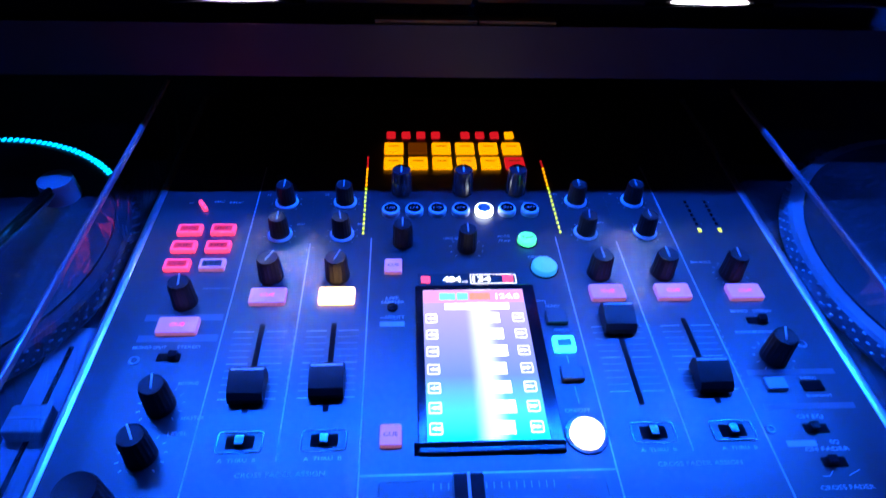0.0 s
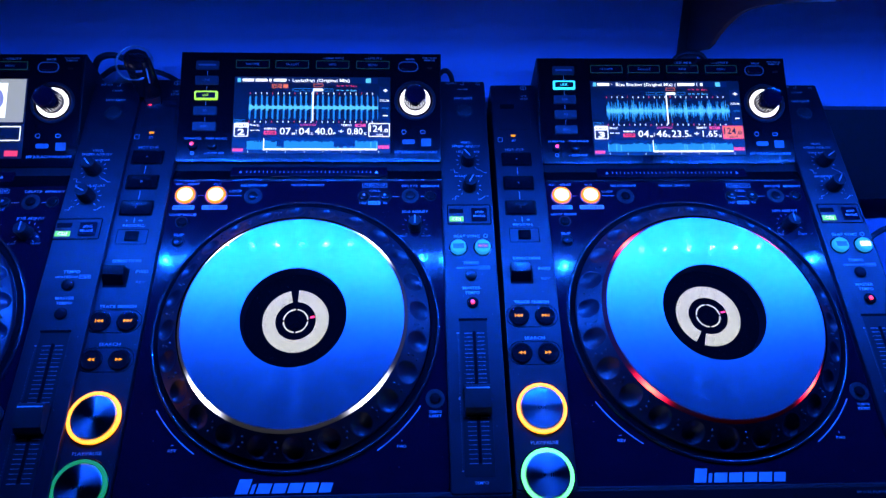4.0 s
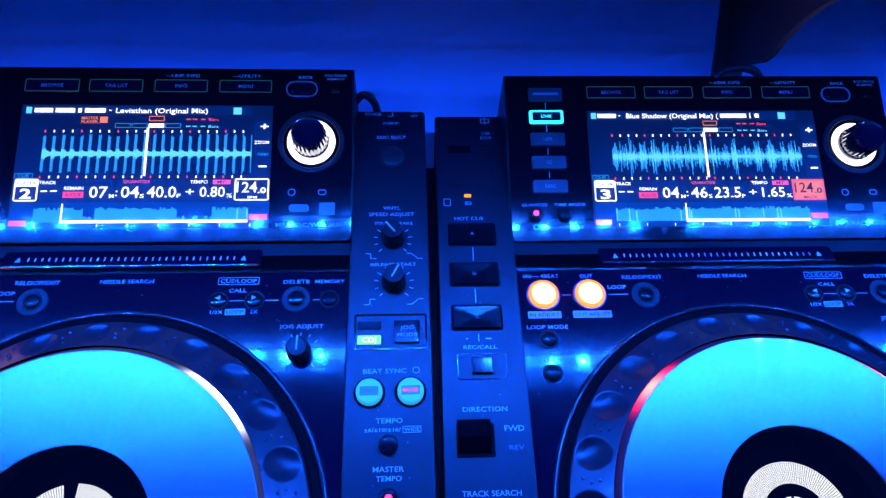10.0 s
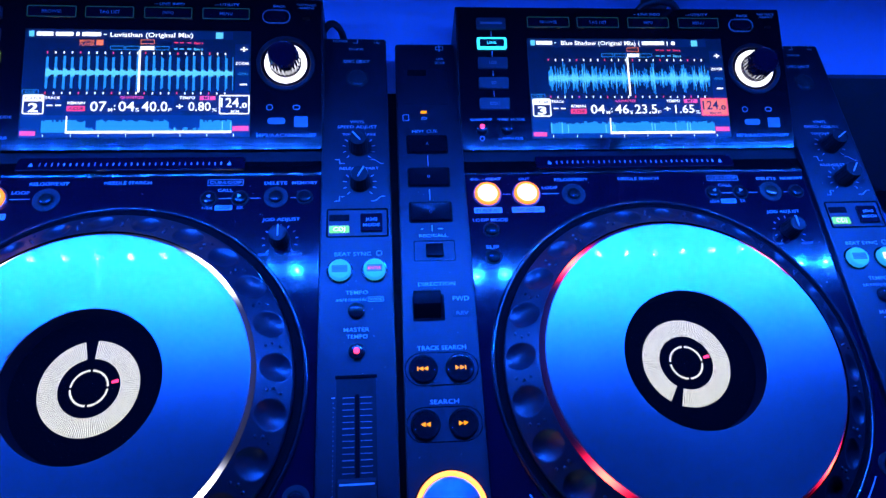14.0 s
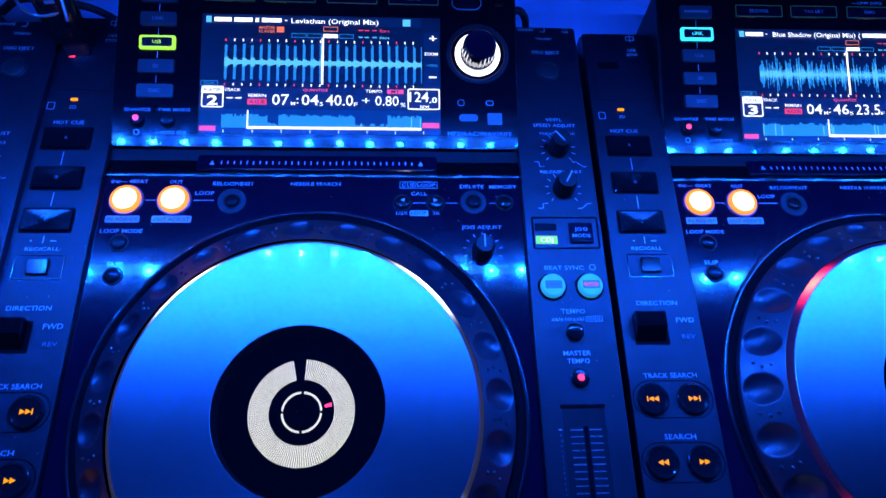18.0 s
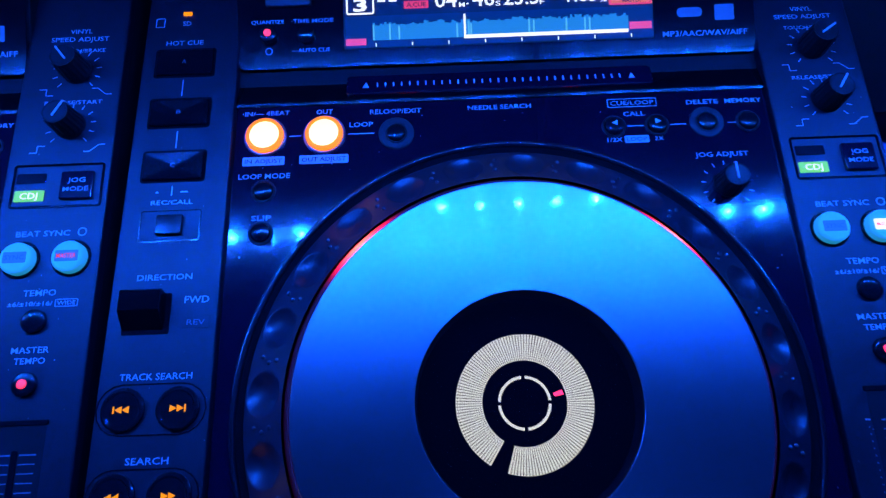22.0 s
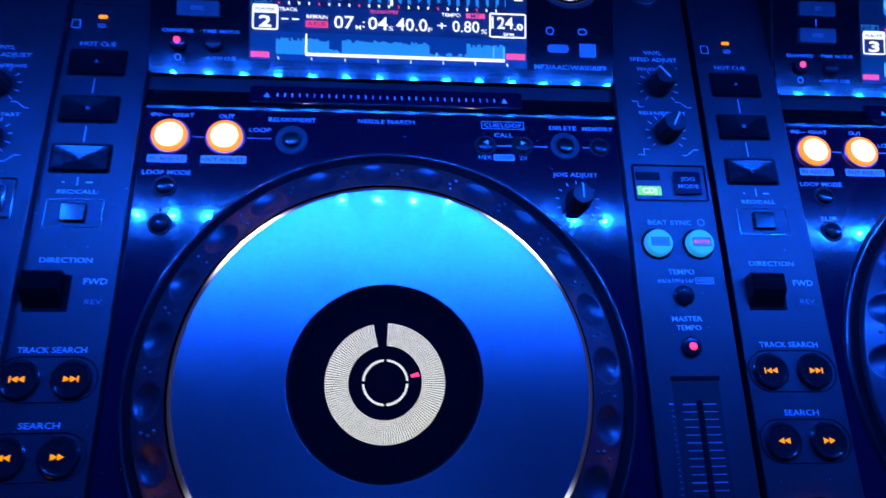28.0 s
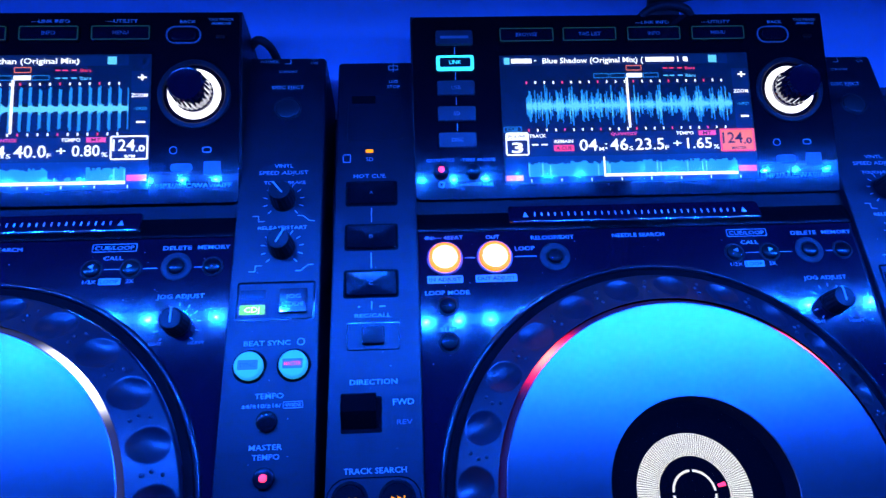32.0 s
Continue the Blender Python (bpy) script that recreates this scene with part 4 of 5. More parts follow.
def logo(p, x, y, z):
    """The maker's mark: plain slanted bars."""
    boxes = ((-34, -4.6, 8.5, 9.4), (-24, -4.6, 2.4, 6), (-20, -4.6, 9, 6.4), (-9.5, -4.6, 9, 6.4), (1, -4.6, 9, 6.4), (11.5, -4.6, 9, 6.4), (22, -4.6, 8, 6.2))
    for bx, by, w, h in boxes:
        s = 0.28
        put("maker_mark", extruded(((0, 0), (w, 0), (w + h * s, h), (h * s, h)), 0.25), LABELBLUE, p, x + bx, y + by, z)


def display(p, deck, rng):
    tilt = {"left": 0, "middle": -1.55, "right": -0.75}[deck]       # each display leans a little differently
    U = pose(0, 0.1333, -0.0031, 17.2) @ pose(0, 0.065, 0, tilt) @ pose(0, -0.065, 0)
    side = ((0, 0), (0, 3.0), (94.8, 31.7), (97.4, 32.4), (98.8, 30.8), (98.8, -10), (80, -12), (0, -8))
    d = put("display_unit", block(tuple((134 + y, -6 + z) for y, z in side), -114.3, 114.3), BODY, p, label="raised tilted display housing")
    put("display_face", slab(227, 101, 3.2, 2.5, 0.15), SCREENGLASS, d, 0, 51.0, -2.0, U)
    f = 1.26
    for y, word, lit in ((89.2, "", None), (75, "LINK", CYAN if deck == "right" else None), (60.9, "USB", LIME if deck == "middle" else None), (46.6, "SD", None), (32.2, "DISC", None)):
        put("source_key", slab(20, 8.2, 1.6, 1.2, 0.5), lit or SOURCEKEY, d, -90.8, y, f, U, label="lit source key" if lit else "")
        if lit:
            put("key_face", slab(16.5, 5.2, 0.12, 0.8, 0.02), BODY, d, -90.8, y, f + 1.6, U)
        else:
            put("key_border", border(19.2, 7.4, 1.0, 0.3, 0.12), SOURCEKEY, d, -90.8, y, f + 1.56, U)
        if word:
            words(word, d, -90.8, y, f + 1.78, 2.1, 0, lit or PRINTDIM, U)
        else:
            put("key_bar", rects(((-7.5, -0.8, 7.5, 0.8),)), PRINTDIM, d, -90.8, y, f + 1.7, U)
        if y > 40:
            stroke(d, -90.8, y - 9, -90.8, y - 5, f, 0.4, PRINT, U)
    for x, word in ((-51.6, "BROWSE"), (-17.2, "TAG LIST"), (18.2, "INFO"), (53.8, "MENU")):
        put("menu_key", slab(29.5, 8.2, 1.4, 1.0, 0.5), GLOSS, d, x, 90.3, f, U)
        put("key_light", border(29.2, 7.6, 0.9, 0.5, 0.1), KEYGREEN, d, x, 90.3, f + 1.36, U)
        words(word, d, x, 90.3, f + 1.5, 2.1, 0, PRINTDIM, U)
    words("\u2014LINK INFO", d, 18.2, 97.3, f, 1.9, 19, PRINT, U)
    words("\u2014UTILITY", d, 53.8, 97.3, f, 1.9, 16, PRINT, U)
    put("back_ring", border(17.8, 9.6, 4.6, 0.6, 0.6), PRINTDIM, d, 85, 89.4, f, U)
    put("back_key", slab(13, 5.6, 1.6, 2.6, 0.8), GLOSS, d, 85, 89.2, f, U)
    words("BACK", d, 87, 96.8, f, 1.7, 8, PRINT, U)
    words("TAG TRACK", d, 104, 98, f, 1.4, 13, PRINT, U)
    words("/REMOVE", d, 104, 95.8, f, 1.4, 10, PRINT, U)
    put("tag_key", slab(5, 2, 1.2, 0.8, 0.3), CHROME, d, 104, 87.9, f, U)
    # rotary selector
    put("rotary_well", hoop(15.5, 18.4, 0, 1.0, 64), BODY, d, 91, 57.4, f, U)
    put("rotary_glow", turned(((13.3, 0), (13.3, 0.6), (0, 0.6)), 64), KNOBGLOW, d, 91, 57.4, f, U, label="white glowing ring")
    put("rotary_knob", knurled(9.6, 14, 24), GLOSS, d, 91, 57.4, f + 0.7, U, label="glossy black rotary selector")
    put("mark_hexagon", border(4, 4, 1.8, 0.4, 0.06), PRINT, d, 81, 28, f, U)
    put("disc_mark", border(4.6, 3.2, 1.4, 0.5, 0.06), PRINT, d, 97.6, 28, f, U)
    put("format_mark", slab(11, 4.2, 0.08, 1.8, 0.02), PRINTDIM, d, 85.2, 19, f, U)
    put("format_mark", slab(8.5, 7.0, 0.08, 0.6, 0.02), PRINTDIM, d, 100.4, 18.5, f, U)
    words("MP3/AAC/WAV/AIFF", d, 91.6, 9.6, f, 2.4, 37, PRINT, U)
    words("QUANTIZE", d, -100.2, 21.7, f, 1.7, 14.5, PRINT, U)
    words("\u00b7TIME MODE", d, -80.5, 21.7, f, 1.7, 18.5, PRINT, U)
    words("\u2014AUTO CUE", d, -81.5, 8.6, f, 1.7, 17, PRINT, U)
    put("sync_mark", border(3.2, 3.2, 1.4, 0.4, 0.06), PRINT, d, -100, 8.6, f, U)
    for x in (-100, -83.4):
        put("small_button", dome(4.0, 2.2), BLACK, d, x, 15.3, f, U)
    put("lamp", turned(((1.6, 0), (1.6, 0.5), (0, 0.9)), 20), REDLED, d, -100, 16.2, f + 2.0, U, label="lit red lamp")
    # screen
    put("screen", slab(136, 71, 0.3, 0.4, 0.1), SCRBASE, d, 1.2, 43.6, f, U, label="lit colour display")
    s = f + 0.34
    put("screen_glass", rects(((-68, -36, 68, 36),)), SCREENPANE, d, 1.2, 43.6, f + 0.9, U, label="clear display glass")
    if deck == "left":
        put("screen_page", rects(((-66, 40, 68, 78.5),)), SCRGREY, d, 0, 0, s, U)
        put("screen_picture", rects(((22, 44, 53, 75),)), SCRWHITE, d, 0, 0, s + 0.05, U)
        put("screen_record", arc_band(3, 12, 0, 360, 40), SCRPINK, d, 38, 60, s + 0.1, U)
        put("screen_record", arc_band(8.5, 12.5, 0, 360, 40), SCRVIOLET, d, 38, 60, s + 0.12, U)
        put("screen_frame", border(30, 13, 1, 0.9, 0.05), SCRWHITE, d, 52, 30, s, U)
        put("screen_tag", rects(((55, 10, 66, 15),)), SCRRED, d, 0, 0, s, U)
        return
    master = deck == "right"
    put("title_bar", rects(((-65.5, 73.0, -30, 78.4),)), SCRDEEP, d, 0, 0, s, U)
    put("title_bar", rects(((-30, 73.0, 58, 78.4),)), SCRDEEP, d, 0, 0, s, U)
    put("screen_icon", rects(((-64.4, 73.8, -61.4, 77.6),)), SCRCYAN, d, 0, 0, s + 0.05, U)
    put("screen_icon", rects(((47.5, 73.6, 52, 77.8),)), SCRCYAN, d, 0, 0, s + 0.05, U)
    if master:
        put("title_mark", rects(((-60.5, 74.4, -49.5, 77.0), (-48.2, 75.5, -46.8, 76.0))), SCRWHITE, d, 0, 0, s + 0.06, U)
        words("Blue Shadow (Original Mix) (", d, -16.0, 75.7, s + 0.06, 3.0, 55, SCRWHITE, U, 0.012)
        put("title_mark", rects(((12.8, 74.4, 28.5, 77.0), (30.4, 74.2, 31.0, 77.2), (33.5, 74.4, 36.0, 77.0))), SCRWHITE, d, 0, 0, s + 0.06, U)
    else:
        for a, b in ((-60, -50.2), (-48.8, -38.4), (-36.8, -34.8), (-33.2, -22.0), (-20.4, -18.8)):
            put("title_mark", rects(((a, 74.4, b, 77.0) if b - a > 1.7 else (a, 75.5, b, 76.0),)), SCRWHITE, d, 0, 0, s + 0.06, U)
        words("Leviathan (Original Mix)", d, 8.5, 75.7, s + 0.06, 3.0, 50, SCRWHITE, U, 0.012)
        words("MASTER", d, -30, 71.2, s + 0.06, 1.7, 9, SCRORANGE, U, 0.012)
        words("PLAYER", d, -30, 69.0, s + 0.06, 1.7, 9, SCRORANGE, U, 0.012)
        put("screen_tag", rects(((-24.6, 68.4, -20.4, 72),)), SCRORANGE, d, 0, 0, s, U)
    put("beat_box", border(8.4, 3, 0.3, 0.4, 0.04), SCRORANGE, d, 6, 71, s, U)
    for i in range(4):
        put("beat_box", border(8.4, 2.6, 0.3, 0.3, 0.04), SCRMID, d, -12 + 9 * i, 66.8, s, U)
    put("beat_lamp", rects(((1.8, 65.6, 10.2, 68),)), SCRWHITE, d, 0, 0, s + 0.06, U)
    for y, mat in ((70.6, SCRRED), (66.4, SCRCYAN)):
        put("bar_count", rects(((22, y - 0.3, 24.5, y + 0.4), (25.5, y - 0.3, 28, y + 0.4), (30, y - 0.3, 32.5, y + 0.4))), mat, d, 0, 0, s, U)
        words("Bars", d, 37, y, s, 1.6, 5.5, mat, U, 0.012)
    # the travelling wave
    groups = {"mid": [], "light": []}
    n = 222
    for i in range(n):
        x = -53.5 + 112.0 * i / n
        if master:
            h = (2.5 + 9.5 * rng.random() ** 1.4) * (0.45 + 0.55 * abs(math.sin(i * 0.23)))
            body, core = h, h * (0.15 + 0.55 * rng.random())
        else:
            q = (i % 9.6) / 9.6
            h = 12.2 * rng.uniform(0.8, 1) if q < 0.30 else (7 * (1 - q) ** 3 * rng.random() + 1.2)
            body, core = h, min(h, 1.6 + 1.5 * rng.random())
        groups["mid"].append((round(x, 2), round(50.2 - body, 2), round(x + 0.52, 2), round(50.2 + body, 2)))
        groups["light"].append((round(x, 2), round(50.2 - core, 2), round(x + 0.52, 2), round(50.2 + core, 2)))
    stuff("waveform", rects(tuple(groups["mid"])), SCRMID, d, 0, 0, s + 0.04, U, label="blue sound wave")
    stuff("waveform", rects(tuple(groups["light"])), SCRCYAN, d, 0, 0, s + 0.08, U)
    stuff("beat_mark", rects(tuple((-53.3 + 4.84 * i, yy, -52.5 + 4.84 * i, yy + 1.5) for i in range(23) for yy in (36.2, 62.6) if i % 4)), SCRWHITE, d, 0, 0, s + 0.1, U)
    stuff("beat_mark", rects(tuple((-53.3 + 4.84 * i, yy, -52.5 + 4.84 * i, yy + 1.5) for i in range(23) for yy in (36.2, 62.6) if i % 4 == 0)), SCRRED, d, 0, 0, s + 0.1, U)
    put("play_head", rects(((1.0, 37.5, 2.3, 65.5),)), SCRWHITE, d, 0, 0, s + 0.14, U)
    put("zoom_pad", rects(((59.6, 34, 68.4, 70),)), SCRDEEP, d, 0, 0, s, U)
    words("+", d, 65, 66.5, s + 0.06, 4.2, 4.4, SCRWHITE, U, 0.02)
    words("ZOOM", d, 63.8, 57, s + 0.06, 1.9, 8, SCRWHITE, U, 0.012)
    words("-GRID", d, 64.4, 50, s + 0.06, 1.5, 6.5, SCRMID, U)
    put("minus_mark", rects(((62.6, 42.4, 67, 43.4),)), SCRWHITE, d, 0, 0, s + 0.06, U)
    words("CUE", d, -61.5, 37.6, s + 0.06, 1.7, 6, SCRMID, U)
    put("label_border", border(9.5, 3.0, 0.4, 0.3, 0.04), SCRMID, d, -61.4, 37.6, s, U)
    # numbers
    put("readout_back", rects(((-66, 8.6, 69, 22.6),)), SCRNAVY, d, 0, 0, s - 0.02, U)
    put("readout_back", rects(((-66, 22.6, 69, 35.4),)), SCRDEEP, d, 0, 0, s - 0.02, U)
    put("player_frame", border(12.4, 12.6, 1.2, 0.8, 0.05), SCRWHITE, d, -59.3, 29.6, s, U)
    put("player_patch", rects(((-65.2, 31.6, -53.4, 35.6),)), SCRWHITE, d, 0, 0, s + 0.03, U)
    words("PLAYER", d, -59.3, 33.6, s + 0.08, 1.8, 9.6, SCRBASE, U, 0.014)
    words("3" if master else "2", d, -59.3, 27.6, s + 0.06, 5.4, 6.0, SCRWHITE, U, 0.03)
    words("TRACK", d, -48.4, 33.8, s + 0.06, 1.8, 9, SCRWHITE, U, 0.014)
    put("dash_mark", rects(((-51.6, 28.6, -48.2, 29.4), (-46.6, 28.6, -43.2, 29.4))), SCRWHITE, d, 0, 0, s + 0.06, U)
    words("REMAIN", d, -34.5, 30.6, s + 0.06, 1.8, 10, SCRWHITE, U, 0.014)
    put("label_patch", rects(((-40, 25.2, -29.2, 28.6),)), SCRRED, d, 0, 0, s + 0.03, U)
    words("A.CUE", d, -34.6, 26.9, s + 0.08, 1.8, 8.6, SCRBASE, U, 0.014)
    for txt, x, cap, w in ((("04" if master else "07"), -21.5, 7, 10), ("M", -14.5, 2.4, 2.6), (":", -12, 5, 1.2), (("46" if master else "04"), -5, 7, 10), ("S", 1.4, 2.4, 2.4), (("23.5" if master else "40.0"), 11.6, 7, 16), ("F", 20.8, 2.4, 2.2), ("+", 26.5, 4.6, 4.6), (("1.65" if master else "0.80"), 38.5, 6.4, 14), ("%", 47.6, 2.6, 3.2)):
        words(txt, d, x, 28.4 - (7 - cap) / 2 * (cap < 4), s + 0.06, cap * 0.9, w * 0.96, SCRWHITE, U, 0.008)
    words("QUANTIZE", d, -2, 34.2, s + 0.06, 1.6, 14, SCRPINK, U, 0.014)
    words("TEMPO", d, 31, 34.0, s + 0.06, 1.8, 9.5, SCRWHITE, U, 0.014)
    put("label_patch", rects(((38.5, 32.6, 48, 35.2),)), SCRPINK, d, 0, 0, s + 0.03, U)
    words("MT", d, 43.2, 33.9, s + 0.08, 1.7, 4.5, SCRBASE, U, 0.014)
    if master:
        put("tempo_box", rects(((50, 23.4, 69, 36),)), SCRORANGE, d, 0, 0, s + 0.02, U)
    put("tempo_frame", border(18.6, 12.6, 1.0, 0.8, 0.05), SCRRED if master else SCRWHITE, d, 59.5, 29.6, s + 0.04, U)
    words("124", d, 56.8, 31.0, s + 0.08, 6.0, 11, SCRBASE if master else SCRWHITE, U, 0.01)
    words(".0", d, 65, 29.2, s + 0.08, 3.2, 4.6, SCRBASE if master else SCRWHITE, U, 0.03)
    words("MASTER" if master else "BPM", d, 60, 25.2, s + 0.08, 1.5, 8 if master else 5, SCRBASE if master else SCRWHITE, U, 0.014)
    # overview of the whole track
    over, bright = [], []
    for i in range(110):
        x = -54 + 1.02 * i
        h = (6.5 + 1.8 * rng.random()) if (master or not (24 < i < 31 or 72 < i < 91)) else 1.2 + 2.2 * rng.random()
        over.append((round(x, 2), 11.6, round(x + 1.02, 2), round(11.6 + h, 2)))
        if rng.random() > 0.93:
            bright.append((round(x, 2), 11.6, round(x + 0.7, 2), round(11.6 + h * 0.9, 2)))
    stuff("overview_wave", rects(tuple(over)), SCRMID, d, 0, 0, s + 0.03, U)
    stuff("overview_wave", rects(tuple(bright)), SCRCYAN, d, 0, 0, s + 0.05, U)
    k = -14 if master else -40
    put("overview_head", rects(((k, 11.6, k + 0.9, 22), (k, 11.0, 58, 12.6))), SCRWHITE, d, 0, 0, s + 0.08, U)
    stuff("overview_tick", rects(tuple((-53 + 16 * i, 8.8, -52.5 + 16 * i, 10.4) for i in range(8))), SCRWHITE, d, 0, 0, s + 0.06, U)
    put("cue_tag", rects(((-66, 9.6, -57, 12.6),)), SCRPINK, d, 0, 0, s + 0.06, U)
    put("range_tag", rects(((58.6, 12.4, 68.4, 15.6),)), SCRPINK, d, 0, 0, s + 0.06, U)


SYNCKEY = glow("key_cyan", (0.02, 0.36, 0.62), 0.8, (0.3, 0.45, 0.5))
KEYGREEN = glow("key_edge_green", (0.02, 0.16, 0.06), 0.22)
SCRNAVY = glow("screen_navy", (0.0, 0.022, 0.15), 1.0)
SCRDEEP = glow("screen_deepblue", (0.0, 0.008, 0.06), 1.0)

player(RACK @ pose(0.010, 0, 0), "black media player with a white-lit jog ring on the rack", "middle")
RIGHT = RACK @ Matrix.Translation((0.315, 0.0003, 0.0004)) @ Euler((-0.0183, -0.0193, -0.0090)).to_matrix().to_4x4() @ pose(0.010, 0, 0)
player(RIGHT, "black media player with a red-lit jog ring on the rack", "right")
player(RACK @ pose(-0.297, -0.008, 0.004, 0, 0, 0.3), "older black media player with a grey display on the rack", "left")


# the mixer: x is measured from its middle, y from the rack's pivot line
MIXER = pose(MIX_X, 0, MIX_Z)
mixer = thing("dj_mixer", MIXER, "black four-channel club mixer with lit keys and a touch screen", "mixer")
put("body", block(((-414, -12), (-412, -105), (8, -105), (10, -12), (10, -3), (-414, -3)), -217, 217), BODY, mixer)
put("top_panel", slab(435, 424, 3, 2, 0.8), MIXPANEL, mixer, 0, -202, -3)
for x in (-219.5, 219.5):
    put("edge_trim", slab(7.0, 424, 7, 2.4, 2.4), TRIM, mixer, x, -202, -6, label="bright metal edge trim")
for x, y0, y1 in ((-149, -400, -100), (149, -400, -100), (-106, -352, -190), (107, -352, -190), (-64.5, -400, -185), (64.5, -400, -185)):
    stroke(mixer, x, y0, x, y1, 0.08, 0.9, PRINT)
for x in (-127.5, -85, 87, 130):
    put("channel_patch", rects(((-18, -46, 18, 3),)), MIXPATCH, mixer, x, -205, 0.06)
    knob(mixer, x, -145, 0, 6.4, 15, 0, skirt=8.5, pointer=PRINT)
    knob(mixer, x, -181, 0, 6.4, 15, {-127.5: 0, -85: 10, 87: -8, 130: 0}[x], skirt=8.5)
    ticks(mixer, x, -145, 0.08, 9.8, 11.4, 9)
    ticks(mixer, x, -181, 0.08, 9.8, 11.4, 9)
    words("HI", mixer, x - 14, -136, 0.1, 2.2)
    words("MID", mixer, x + 13, -170, 0.1, 2.2)
    words("FILTER", mixer, x, -233 + 5, 0.1, 1.8, 10, PRINTDIM)
    knob(mixer, x, -222, 0, 7.4, 17, {-127.5: -25, -85: -20, 87: 0, 130: 0}[x])
    put("cue_key", slab(22.5, 13, 3.4, 1.6, 0.9), INRIMKEY if x == -85 else PINKKEY, mixer, x + 1, -241, 0, label="lit orange cue key" if x == -85 else "pink translucent cue key")
    words("CUE", mixer, x + 1, -241, 3.5, 2.6, 9, REDSOFT)
    # channel fader
    put("fader_slot", slab(3.2, 62, 0.3, 1, 0.1), VOID, mixer, x + 1, -293, -0.1)
    for i in range(11):
        y = -268 - 4.7 * i
        for a, b in ((-15, -3), (4, 16)):
            stroke(mixer, x + a, y, x + b, y, 0.08, 0.45, PRINTDIM if i % 5 else PRINT)
    for i in range(11):
        words(str(10 - i), mixer, x + 20.6, -268 - 4.7 * i, 0.1, 1.5)
    y = {-127.5: -310, -85: -308, 87: -266, 130: -309}[x]
    k = put("channel_fader", block(((-9, 0), (9, 0), (9.6, 6), (8.6, 9), (6.5, 9.8), (3, 9.4), (-6.5, 6.4), (-9, 3.6)), -9.4, 9.4), KNOB, mixer, x + 1, y, 1.5, label="black channel fader cap")
    put("fader_line", slab(17.5, 1.5, 0.4, 0.3, 0.1), PRINT, k, x + 1, y + 6.4, 11.1)
    put("fader_stem", slab(1.8, 8, 3, 0.4, 0.2), STEEL, mixer, x + 1, y, -0.5)
    # crossfader assign
    put("assign_border", border(23.5, 12.5, 2, 0.7, 0.5), BLACK, mixer, x + 2, -341, 0)
    put("assign_slot", slab(14, 7.5, 0.3, 0.8, 0.1), VOID, mixer, x + 2, -341, 0)
    put("assign_switch", slab(5, 6, 3, 0.6, 0.6), BLACK, mixer, x + 2, -341, 0.2)
    words("A  THRU  B", mixer, x + 2, -351, 0.1, 2.0, 19)
for x in (-103, 108):
    words("CROSS FADER ASSIGN", mixer, x, -359, 0.1, 2.5, 44)

# middle column: pads, keys, touch screen
for j, y in enumerate((-76, -97)):
    for i in range(6):
        x = -50 + 19.4 * i
        mat = YELLOWOFF if (j == 0 and i == 1) else (REDKEY if (j == 1 and i == 5) else YELLOW)
        put("source_pad", slab(15.5, 14.5, 2.6, 1.2, 0.7), mat, mixer, x, y, 0, label="lit yellow source key" if mat is YELLOW else "dim source key")
        put("pad_bar", rects(((-4.5, -0.7, 4.5, 0.7),)), YELLOWOFF, mixer, x, y + 1.5, 2.66)
for i in range(9):
    if i == 4:
        continue
    x = -52.5 + 12.5 * i
    put("small_key", slab(7.5, 8.5, 2, 1.4, 0.6), YELLOW if i == 8 else REDKEY, mixer, x, -55.5, 0, label="small lit key")
for x in (-43.5, 2.5, 43):
    knob(mixer, x, -132, 0, 7.5, 20, 0, mat=CLEARKNOB, pointer=SKIRT)
for i, x in enumerate((-51.3, -34.4, -17.5, -0.6, 16.5, 33.4, 50.3)):
    put("effect_key", turned(((6.6, 0), (6.6, 3.2), (6.0, 4.2), (5.2, 4.5), (0, 4.4)), 36), WHITE_GLOW if i == 4 else SKIRT, mixer, x, -157.3, 0, label="lit white round key" if i == 4 else "grey round key")
    put("key_face", turned(((4.9, 0), (4.9, 0.15), (0, 0.15)), 30), PRINTDIM if i == 4 else BLACK, mixer, x, -157.3, 4.5)
    words(("1/8", "1/4", "1/2", "3/4", "1/1", "2/1", "4/1")[i], mixer, x, -157.3, 4.75, 2.2, 6, BODY if i == 4 else PRINTDIM)
    words(("LOW", "", "MID", "", "", "HI", "")[i] or "FX", mixer, x, -146.5, 0.1, 1.9, 6)
knob(mixer, -42.7, -190, 0, 6.8, 17, 0)
knob(mixer, 1.1, -196, 0, 6.4, 17, 0)
ticks(mixer, 1.1, -196, 0.08, 10, 12, 11)
words("LEVEL/DEPTH", mixer, -6, -186, 0.1, 2.2, 17)
words("AUTO", mixer, 28, -184, 0.1, 2.2, 9)
words("/TAP", mixer, 28, -189, 0.1, 2.2, 9)
put("tap_surround", hoop(6.6, 7.4, 0, 1.2, 40), BLACK, mixer, 43.5, -190, 0)
k = put("tap_key", turned(((6.4, 0), (6.4, 3.4), (5.8, 4.2), (0, 4.3)), 40), TAPGREEN, mixer, 43.5, -190, 0, label="lit green tap key")
words("TAP", k, 43.5, -190, 4.4, 2.6, 8, BODY)
put("key_surround", hoop(8.7, 9.6, 0, 1.0, 40), BLACK, mixer, 51.2, -217, 0)
put("effect_switch", turned(((8.5, 0), (8.5, 3), (7.8, 4), (0, 4.2)), 44), SKYKEY, mixer, 51.2, -217, 0, label="pale blue round effect switch")
